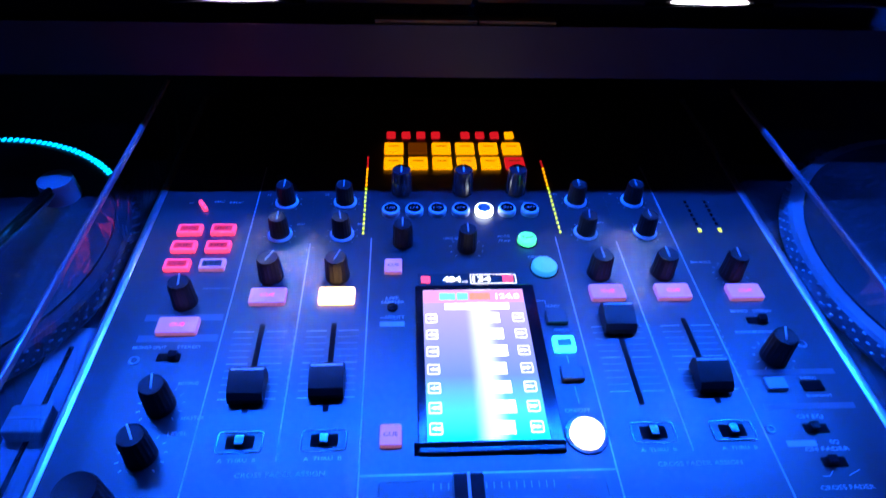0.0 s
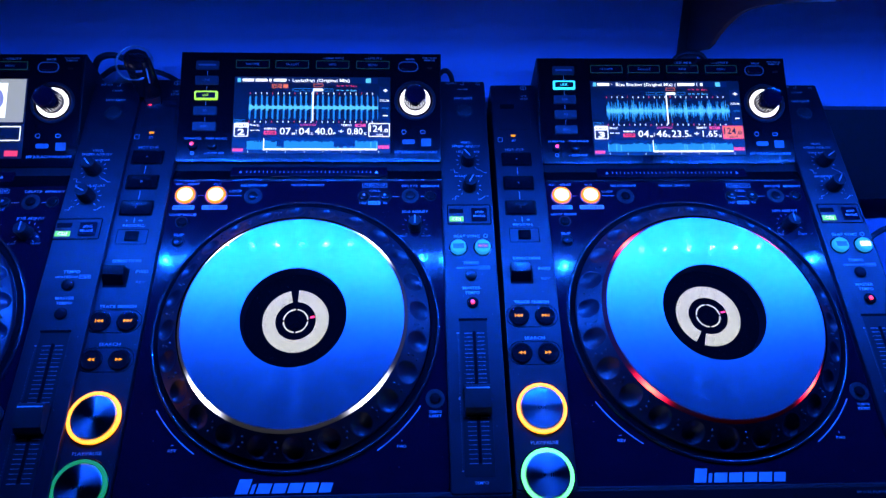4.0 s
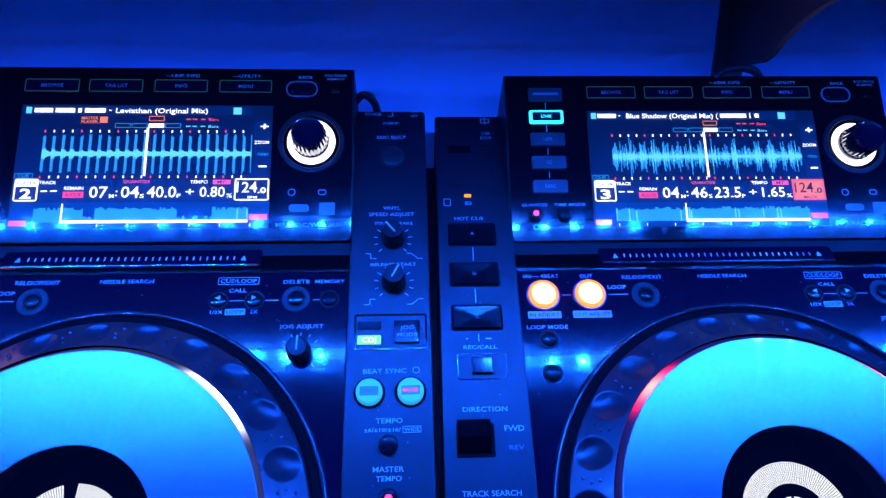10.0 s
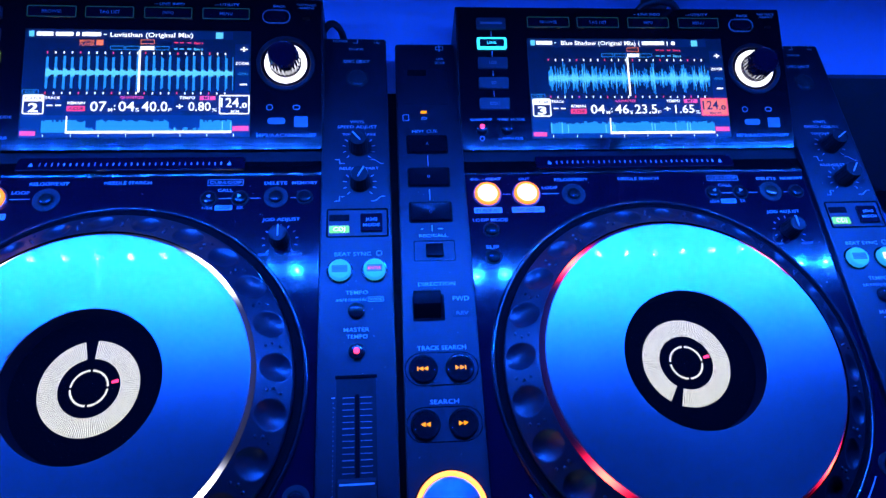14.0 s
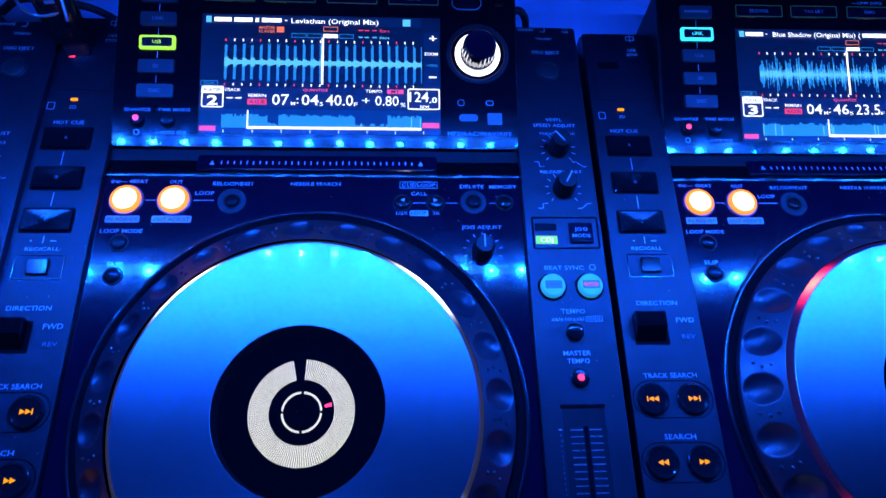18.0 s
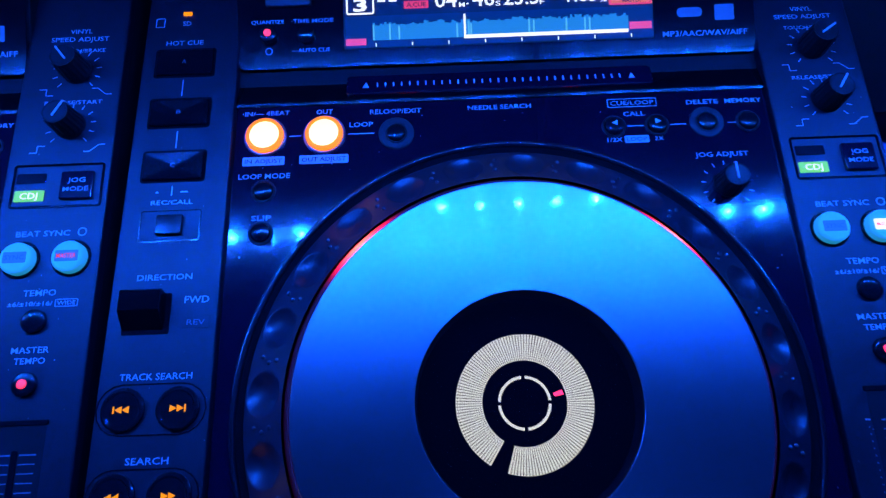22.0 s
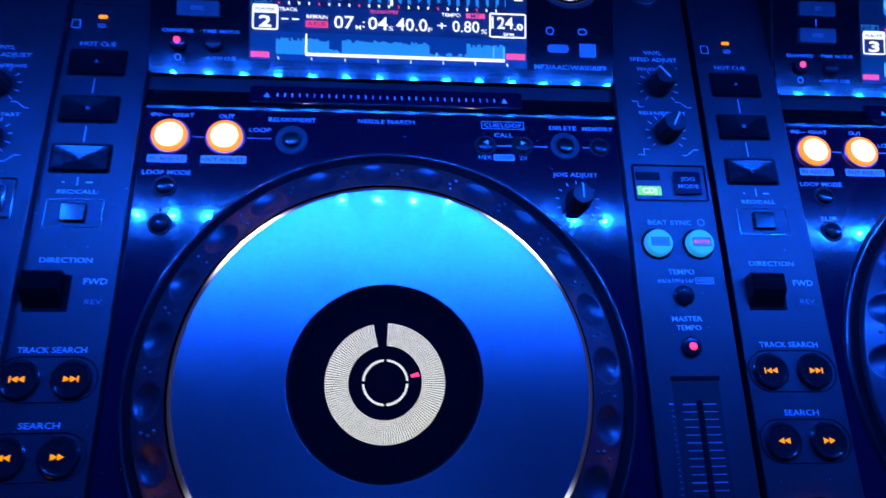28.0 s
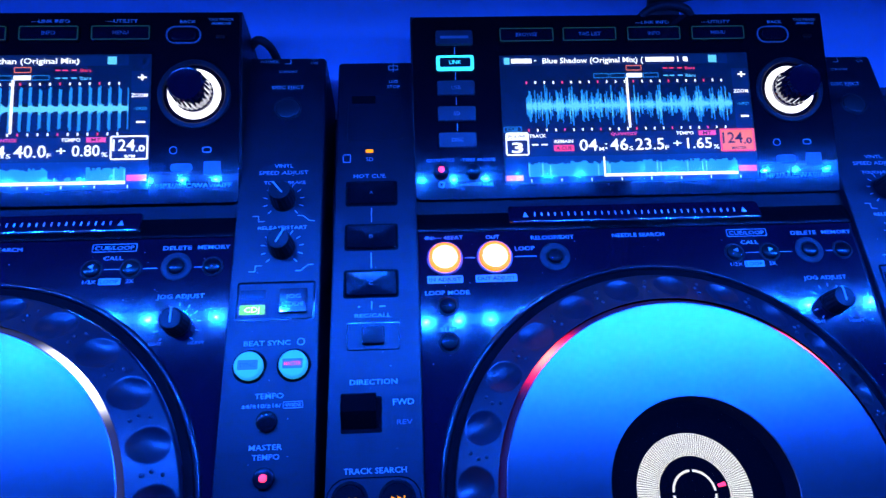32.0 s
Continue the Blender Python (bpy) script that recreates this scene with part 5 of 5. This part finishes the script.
words("ON/OFF", mixer, 49, -205.5, 0.1, 2.3, 14)
put("key_surround", hoop(9.0, 11.6, 0, 1.0, 48), BLACK, mixer, 53.2, -341.5, 0)
put("effect_switch", turned(((8.8, 0), (8.8, 3.4), (8.0, 4.4), (0, 4.6)), 48), BIGWHITE, mixer, 53.2, -341.5, 0, label="large round switch lit warm white")
words("ON/OFF", mixer, 51.5, -326.5, 0.1, 2.4, 14)
for y in (-215, -340):
    k = put("cue_key", slab(11.5, 12.5, 3, 1.4, 0.7), PINKKEY, mixer, -49, y, 0, label="pale square cue key")
    words("CUE", k, -49, y, 3.1, 2.4, 7.5, BODY)
words("LIVE", mixer, -49.2, -242, 0.1, 2.4, 8)
words("SAMPLER", mixer, -49.2, -245.5, 0.1, 2.4, 14)
put("sampler_key", dome(3.4, 1.8), BLACK, mixer, -49.2, -250.5, 0)
words("\u2014UTILITY", mixer, -49.2, -258, 0.1, 2.3, 15)
put("label_patch", slab(15, 3.8, 0.08, 0.5, 0.02), LABELBLUE, mixer, -49.2, -263.5, 0)
put("side_key", slab(13, 10, 3, 1, 0.6), MIXPATCH, mixer, 51.5, -261, 0)
put("side_key", slab(13, 11, 3, 1, 0.6), CYAN, mixer, 52.3, -282, 0, label="lit cyan key")
put("key_face", rects(((-4, -2.5, 4, 2.5),)), PRINT, mixer, 52.3, -282, 3.06)
put("side_key", slab(13, 10, 3, 1, 0.6), MIXPATCH, mixer, 53, -303, 0)
words("SEND", mixer, 51, -250.5, 0.1, 2.2, 9)
words("/MIDI", mixer, 53, -270, 0.1, 2.0, 9)
stroke(mixer, 53, -311, 53.4, -322, 0.08, 0.6)
stroke(mixer, 52.6, -290, 53, -295, 0.08, 0.6)
path_line(mixer, ((38, -246), (47, -246), (47, -249)), 0.08, 0.5)
put("screen_bezel", slab(76, 118, 2.2, 1.5, 0.8), BLACK, mixer, 3, -292, 0)
put("screen_ramp", block(((-351, 0), (-345, 0), (-345, 3.4), (-346, 3.4)), -37, 41), BLACK, mixer)
put("touch_screen", slab(63.5, 107, 0.6, 0.8, 0.2), TOUCHPAGE, mixer, 1.5, -291.5, 2.2, label="lit touch screen")
z = 2.86
put("screen_head", rects(((-30, -249, 33, -239),)), SCRPINK2, mixer, 0, 0, z)
put("screen_head", rects(((-20, -247, -10, -241), (-9, -247, -2, -241))), SCRCYAN, mixer, 0, 0, z + 0.05)
put("screen_head", rects(((-1, -247, 12, -241),)), SCRORANGE, mixer, 0, 0, z + 0.05)
words("124.0", mixer, 23, -244, z + 0.08, 4.2, 15, SCRWHITE, bold=0.02)
for a, b in ((-17, 0), (6, 23)):
    put("screen_tab", rects(((a, -255, b, -250),)), SCRWHITE, mixer, 0, 0, z + 0.05)
for i in range(7):
    y = -262 - 12.6 * i
    put("screen_mark", rects(((5, y - 4, 16 + (i % 3), y + 4),)), SCRWHITE, mixer, 0, 0, z + 0.08)
    for x, way in ((-25.5, 180), (27.5, 0)):
        put("screen_frame", border(7, 7, 1, 0.6, 0.05), SCRWHITE, mixer, x, y, z + 0.05)
        for dx in (-1, 1.2):
            triangle(mixer, x + dx, y, z + 0.06, 2.4, way, SCRWHITE, "screen_arrow")
put("info_display", slab(66, 11, 1.0, 0.8, 0.3), SCRBASE, mixer, 0, -227, 0, label="narrow lit readout")
put("info_mark", rects(((-31, -230.5, -25, -224),)), SCRRED, mixer, 0, 0, 1.1)
for text, x, w in (("484", -11, 12), ("134", 8.5, 12)):
    words(text, mixer, x, -227, 1.12, 5.0, w, SCRWHITE, bold=0.03)
put("info_frame", border(30, 8.4, 0.4, 0.5, 0.06), SCRWHITE, mixer, 16, -227, 1.05)
words("ms", mixer, -2.5, -229, 1.12, 1.8, 3.4, SCRWHITE)
put("info_mark", rects(((22, -230, 29, -224),)), SCRRED, mixer, 0, 0, 1.08)
# crossfader
put("cross_plate", slab(112, 26, 1.2, 2, 0.6), MIXPATCH, mixer, 1.5, -378, 0)
put("cross_slot", slab(70, 3, 0.4, 1, 0.1), VOID, mixer, 1.5, -378, 1.0)
for i in range(17):
    stroke(mixer, -28 + 3.7 * i, -370, -28 + 3.7 * i, -366.5, 1.28, 0.5, PRINTDIM)
k = put("cross_fader", block(((-13, 0), (13, 0), (11, 10), (8, 14), (-8, 14), (-11, 10)), -7, 7), BLACK, mixer, -12, -378, 2)
put("fader_line", slab(1.4, 18, 0.4, 0.3, 0.1), PRINT, k, -12, -378, 15.9)
stroke(mixer, -64, -361, 64, -361, 0.09, 1.0, STEEL)

# level meters
for x, top in ((-70.5, 17), (69, 16)):
    for i in range(top + 3):
        y = -180 + 5.1 * i
        if i < top + 2:
            put("meter_lamp", slab(1.5, 2.6, 0.5, 0.4, 0.15), METERLIME if i < 11 else (ORANGEDIM if i < 16 else REDKEY), mixer, x, y, 0)
        words("\u2013", mixer, x + 3.4, y, 0.1, 1.2)
for x in (171, 186):
    put("meter_lamp", slab(2.4, 4.2, 0.5, 0.4, 0.15), METERLIME, mixer, x, -179, 0)
    for i in range(6):
        put("meter_lamp", slab(2.2, 3.4, 0.3, 0.4, 0.1), BLACK, mixer, x, -172 + 5.1 * i, 0)
        words("\u2013", mixer, x + 3.4, -172 + 5.1 * i, 0.1, 1.2)
for x in (-108, 110):
    for i in range(9):
        words("\u2013", mixer, x, -180 + 5 * i, 0.1, 1.4)

# outer columns
put("side_patch", rects(((-36, -52, 30, 52),)), MIXPATCH, mixer, -180, -205, 0.05)
for j, y in enumerate((-177, -194.4, -212)):
    for i, x in enumerate((-189.2, -166.6)):
        lit = not (i == 1 and j == 2)
        k = put("effect_key", slab(16.5, 9.6, 3.2, 1.2, 0.7), REDFRAME if lit else PINKKEY, mixer, x, y, 0, label="lit red effect key" if lit else "unlit pink effect key")
        put("key_face", slab(12.4, 5.4, 0.12, 0.6, 0.03), REDKEY if lit else MIXPATCH, k, x, y, 3.2)
        words(("NOISE", "JET", "ZIP", "HPF", "CRUSH", "LPF")[j * 2 + i], k, x, y, 3.4, 2.2, 9, BODY)
words("PARAMETER", mixer, -160, -232, 0.1, 1.8, 17, PRINTDIM)
knob(mixer, -176.5, -243.5, 0, 7.2, 18, 8)
for y in (-256, -272):
    put("label_patch", slab(46, 5.2, 0.06, 0.4, 0.02), LABELBAR, mixer, -174, y, 0)
put("cue_key", slab(24, 12.5, 3.2, 1.4, 0.8), PINKKEY, mixer, -175.5, -264, 0, label="pink cue key")
words("CUE", mixer, -175.5, -264, 3.3, 2.6, 9, REDSOFT)
words("MONO SPLIT", mixer, -188, -278.5, 0.1, 2.2, 19)
words("STEREO", mixer, -166, -278.5, 0.1, 2.2, 13)
put("switch_slot", slab(13, 5.5, 0.4, 0.6, 0.1), VOID, mixer, -175.5, -286, 0)
put("switch_lever", slab(5, 4.5, 4, 0.6, 0.5), BLACK, mixer, -172.5, -286, 0.2)
put("jack_hole", hoop(1.6, 3.2, -0.5, 0.6, 28), STEEL, mixer, -194, -288, 0)
knob(mixer, -171, -318, 0, 7.4, 19, 12, label="black level knob")
knob(mixer, -172.5, -347, 0, 7.4, 19, 30)
ticks(mixer, -171, -318, 0.08, 10.5, 12.5, 11)
ticks(mixer, -172.5, -347, 0.08, 10.5, 12.5, 11)
words("MIXING", mixer, -160, -304, 0.1, 2.2, 11)
words("MASTER", mixer, -152.5, -326, 0.1, 2.2, 12)
words("LEVEL", mixer, -158, -335, 0.1, 2.2, 10)
put("headphone_knob", knurled(11, 22, 22), KNOB, mixer, -187, -376, 0.2, label="large black headphone knob")
put("mic_switch", slab(3, 12, 3, 1, 0.8), REDFRAME, mixer, -186.5, -150, 0, turn=32, label="small red lever")
for x, w in ((-176, 12), (-164, 16), (-196, 6)):
    words("MIC", mixer, x, -146 + (w % 5), 0.1, 2.0, w * 0.6)
knob(mixer, 176.3, -224, 0, 7.2, 18, -5)
ticks(mixer, 176.3, -224, 0.08, 10.2, 12, 11)
words("BALANCE", mixer, 160, -212, 0.1, 2.2, 14)
put("cue_key", slab(22.5, 13, 3.4, 1.6, 0.9), PINKKEY, mixer, 178, -242, 0, label="pink translucent cue key")
words("CUE", mixer, 178, -242, 3.5, 2.6, 9, REDSOFT)
words("MONO", mixer, 169, -257, 0.1, 2.2, 11)
words("STEREO", mixer, 184, -257, 0.1, 2.2, 12)
put("switch_slot", slab(13, 5.5, 0.4, 0.6, 0.1), VOID, mixer, 177.5, -265, 0)
put("switch_lever", slab(5, 4.5, 4, 0.6, 0.5), BLACK, mixer, 180, -265, 0.2)
words("BOOTH MONITOR", mixer, 172, -274, 0.1, 2.2, 24)
knob(mixer, 175.7, -293, 0, 7.6, 19, -20)
ticks(mixer, 175.7, -293, 0.08, 10.5, 12.5, 11)
put("jack_hole", hoop(1.6, 3.2, -0.5, 0.6, 28), STEEL, mixer, 197, -284, 0)
for y in (-304, -327):
    put("label_patch", slab(52, 3.8, 0.06, 0.4, 0.02), LABELBAR, mixer, 181, y, 0)
words("ON", mixer, 168, -308.5, 0.1, 2.0, 6)
words("MIDI", mixer, 189, -308.5, 0.1, 2.0, 9)
put("side_key", slab(12, 8, 2.6, 0.8, 0.5), SKYDIM, mixer, 167.6, -313, 0)
put("side_key", slab(12, 7, 1.0, 0.8, 0.3), VOID, mixer, 189, -314, 0)
words("SNAPSHOT", mixer, 190, -320.5, 0.1, 1.8, 15)
for y, word in ((-341, "CH EQ"), (-360.5, "CH FADER")):
    words(word, mixer, 178, y + 7.5, 0.1, 2.3, 3.0 * len(word))
    put("switch_slot", slab(13, 5.5, 0.4, 0.6, 0.1), VOID, mixer, 178, y, 0)
    put("switch_lever", slab(5, 4.5, 4, 0.6, 0.5), BLACK, mixer, 176, y, 0.2)
put("label_patch", slab(16, 3.6, 0.06, 0.4, 0.02), LABELBLUE, mixer, 166, -349.5, 0)
words("EQ", mixer, 184, -349, 0.1, 2.2, 5)
words("CROSS FADER", mixer, 178, -374, 0.1, 2.4, 28)
put("jack_hole", hoop(1.4, 2.6, -0.5, 0.6, 28), STEEL, mixer, 153, -341, 0)
path_line(mixer, ((168, -368), (172, -368), (175, -365)), 0.08, 0.4)
path_line(mixer, ((182, -368), (189, -365)), 0.08, 0.4)


# the two record decks with their clear lids
def deck(m, label, ox, oy, r, lit):
    p = thing("record_deck", m, label, "turntable", "decks beside the mixer")
    put("plinth", slab(440, 352, 92, 6, 3), DECKBODY, p, 0, 0, -112)
    dots = DECKSHADED if lit else DECKMETAL
    put("platter", turned(((r - 2, -18), (r, -15), (r - 3.5, -6), (r - 6, -4), (r - 12, -4), (0, -4)), 128), dots, p, ox, oy, 0, label="metal platter")
    put("slip_mat", turned(((r - 14, 0), (r - 14, 1.6), (r - 16, 2.2), (0, 2.0)), 96), RUBBER, p, ox, oy, -4)
    for j in range(3):
        for i in range(96):
            a = 2 * math.pi * (i + 0.5 * (j % 2)) / 96
            rr, zz = r - 0.6 - 1.1 * j, -13.2 + 3.0 * j
            put("strobe_dot", dome(1.5, 0.9), dots, p, ox + rr * math.cos(a), oy + rr * math.sin(a), zz)
    # blue light on the far rim, put in as dots that glow themselves
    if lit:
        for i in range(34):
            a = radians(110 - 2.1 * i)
            put("glow_dot", slab(2.6, 4.6, 0.8, 0.8, 0.2), DOTGLOW, p, ox + (r - 8) * math.cos(a), oy + (r - 8) * math.sin(a), -3.9, turn=math.degrees(a) - 90)
    put("spindle", turned(((3.4, 0), (3.4, 12), (2.8, 13.5), (0, 14)), 20), CHROME, p, ox, oy, -2)
    put("pitch_plate", slab(26, 130, 1.2, 2, 0.5), DECKMETAL, p, 198, -78, -20)
    put("pitch_slot", slab(3, 100, 0.4, 1, 0.1), VOID, p, 198, -78, -18.9)
    k = put("pitch_fader", slab(22, 18, 9, 2, 1.5), DECKMETAL, p, 198, -84, -18.6, label="metal pitch slider")
    put("pitch_line", slab(20, 1.2, 0.3, 0.2, 0.1), PRINT, k, 198, -84, -9.5)
    arm = put("tonearm_base", turned(((32, 0), (32, 6), (26, 9), (14, 10), (12, 34), (0, 36)), 48), DECKMETAL, p, 150, 100, -20)
    put("tonearm", turned(((4.5, 0), (4.5, 190), (3, 200), (0, 200)), 20), CHROME, p, 150, 100, 8, tilt=80, label="bright metal tonearm")
    for x in (-219.5, 219.5):
        put("lid_side", rects(((-176, -32, 176, 32),)), LIDPANE, p, x, 0, 22, turn=90 if x > 0 else -90, tilt=90)
        put("lid_edge", slab(3.4, 352, 3.4, 1.4, 1.4), LIDEDGE, p, x, 0, 50.5, label="bright edge of the lid")
        put("lid_foot", slab(1.6, 352, 1.6, 0.5, 0.4), LIDEDGE, p, x, 0, -12)
    put("lid_front", rects(((-219, -32, 219, 32),)), LIDPANE, p, 0, -175.5, 22, tilt=90)
    put("lid_edge", slab(436, 3.4, 3.4, 1.4, 1.4), LIDEDGE, p, 0, -175.5, 50.5)
    put("lid_top", rects(((-219, -175, 219, 175),)), LIDPANE, p, 0, 0, 54.2)
    return p


DECKBODY = material("deck_plinth", (0.032, 0.032, 0.036), 0.4, 0.0, 0.15, 30, 0.2, 900)
DECKMETAL = material("deck_metal", (0.42, 0.43, 0.46), 0.35, 0.35, 0.1, 60, 0.1, 700)
# the same metal, with the shade on the left deck put into its colour
DECKSHADED = material("deck_shaded_metal", (0.06, 0.06, 0.07), 0.35, 0.35, 0.1, 60, 0.1, 700)
# emission on the dots stands for the strobe light falling on them
DOTGLOW = glow("strobe_dot", (0.0, 0.40, 0.95), 2.4, (0.6, 0.65, 0.7))

deck(pose(-0.064 - 0.2195, -0.232, MIX_Z - 0.002), "record deck with blue light put into its dots under a clear lid", 70, 44, 143, True)
deck(pose(0.3825 + 0.2195, -0.240, MIX_Z - 0.002), "record deck with a dotted platter under a clear lid", -33, 25, 172, False)


# small things on and behind the players
def tube(name, points, r, mat, label, category):
    """A cable along a smooth line through the points, as a mesh."""
    pts, loops = [Vector(q) for q in points], []
    line = []
    for i in range(len(pts) - 1):
        a, b, c, d = pts[max(i - 1, 0)], pts[i], pts[i + 1], pts[min(i + 2, len(pts) - 1)]
        for k in range(8):
            t = k / 8
            line.append(0.5 * (2 * b + (c - a) * t + (2 * a - 5 * b + 4 * c - d) * t * t + (3 * b - a - 3 * c + d) * t ** 3))
    line.append(pts[-1])
    for i, q in enumerate(line):
        way = (line[min(i + 1, len(line) - 1)] - line[max(i - 1, 0)]).normalized()
        side = way.cross(Vector((0.3, 0.2, 1))).normalized()
        up = side.cross(way)
        loops.append([tuple((q + r * (math.cos(2 * math.pi * j / 10) * side + math.sin(2 * math.pi * j / 10) * up)) / MM) for j in range(10)])
    return solid(name, skin(loops, True, True, 60), mat, Matrix.Identity(4), label, category)


stick = thing("usb_stick", RACK @ pose(-0.1315, 0.1955, 0.002, -18, 0, 10), "black memory stick with a key ring plugged into the player", "memory stick")
put("plug", slab(12, 4.5, 9, 0.4, 0.2), STEEL, stick, 0, 0, -3)
put("stick_body", turned(((6.5, 0), (8.6, 3), (9.4, 20), (9.6, 34), (8, 41), (4, 44), (0, 44.5)), 36, 60), BLACK, stick, 0, 0, 6, scale=(1.15, 0.6, 1))
put("ring_mark", rects(((-2.6, -1, 2.6, 1),)), PRINTDIM, stick, 0, -6.2, 34, tilt=90)


@kept
def torus(r0, r1, seg=48, k=10):
    verts, faces = [], []
    for i in range(seg):
        for j in range(k):
            a, b = 2 * math.pi * i / seg, 2 * math.pi * j / k
            verts.append(((r0 + r1 * math.cos(b)) * math.cos(a), (r0 + r1 * math.cos(b)) * math.sin(a), r1 * math.sin(b)))
            faces.append((i * k + j, ((i + 1) % seg) * k + j, ((i + 1) % seg) * k + (j + 1) % k, i * k + (j + 1) % k))
    return to_mesh(verts, faces, True, 60)


put("key_ring", torus(15.0, 0.9), TRIM, stick, -4.7, 5.9, 35.6, tilt=38, label="thin bright key ring")
put("ring_tag", slab(1.4, 14, 1.2, 0.5, 0.4), TRIM, stick, 6, -6.5, 30, tilt=60)


def on_rack(x, y, z):
    return tuple(RACK @ Vector((x * MM, y * MM, z * MM)))


tube("cable", [on_rack(338, 230, 20), on_rack(344, 233, 26), on_rack(354, 234, 28), on_rack(364, 233, 26), on_rack(370, 230, 20)], 0.0024, RUBBER, "thin black cable looped over the display top", "cable")
tube("cable", [on_rack(490, 60, -30), on_rack(520, 78, -22), on_rack(560, 74, -24), on_rack(620, 60, -30), on_rack(700, 40, -45)], 0.0025, RUBBER, "black cable running out beside the player", "cable")

tube("cable", [on_rack(122, 229, 0), on_rack(127, 230, 6), on_rack(131, 230, 6), on_rack(135, 229, 0), on_rack(137, 228, -12)], 0.0024, RUBBER, "thin black cable behind the display corner", "cable")
tube("cable", [on_rack(-190, 230, 4), on_rack(-180, 232, 17), on_rack(-166, 233, 20), on_rack(-151, 231, 10), on_rack(-142, 229, -8)], 0.0028, RUBBER, "black cable arching behind the memory stick", "cable")
tube("cable", [on_rack(-186, 230, -4), on_rack(-170, 231, 6), on_rack(-150, 231, 5), on_rack(-130, 230, 0), on_rack(-116, 229, -12)], 0.0024, RUBBER, "black cable lying across the player backs", "cable")

# two short added slats on the rail; their orange stands for a glow
for x0, x1 in ((0.0985, 0.1715), (0.1730, 0.2285)):
    solid("orange_glow_slat", slab((x1 - x0) / MM, 17, 3, 0.8, 0.4), RAILGLOW, pose((x0 + x1) / 2, -0.0675, ZO - 0.144), "short orange-brown slat standing in for the orange glow on the rail", "slat", group="slats on the rail")
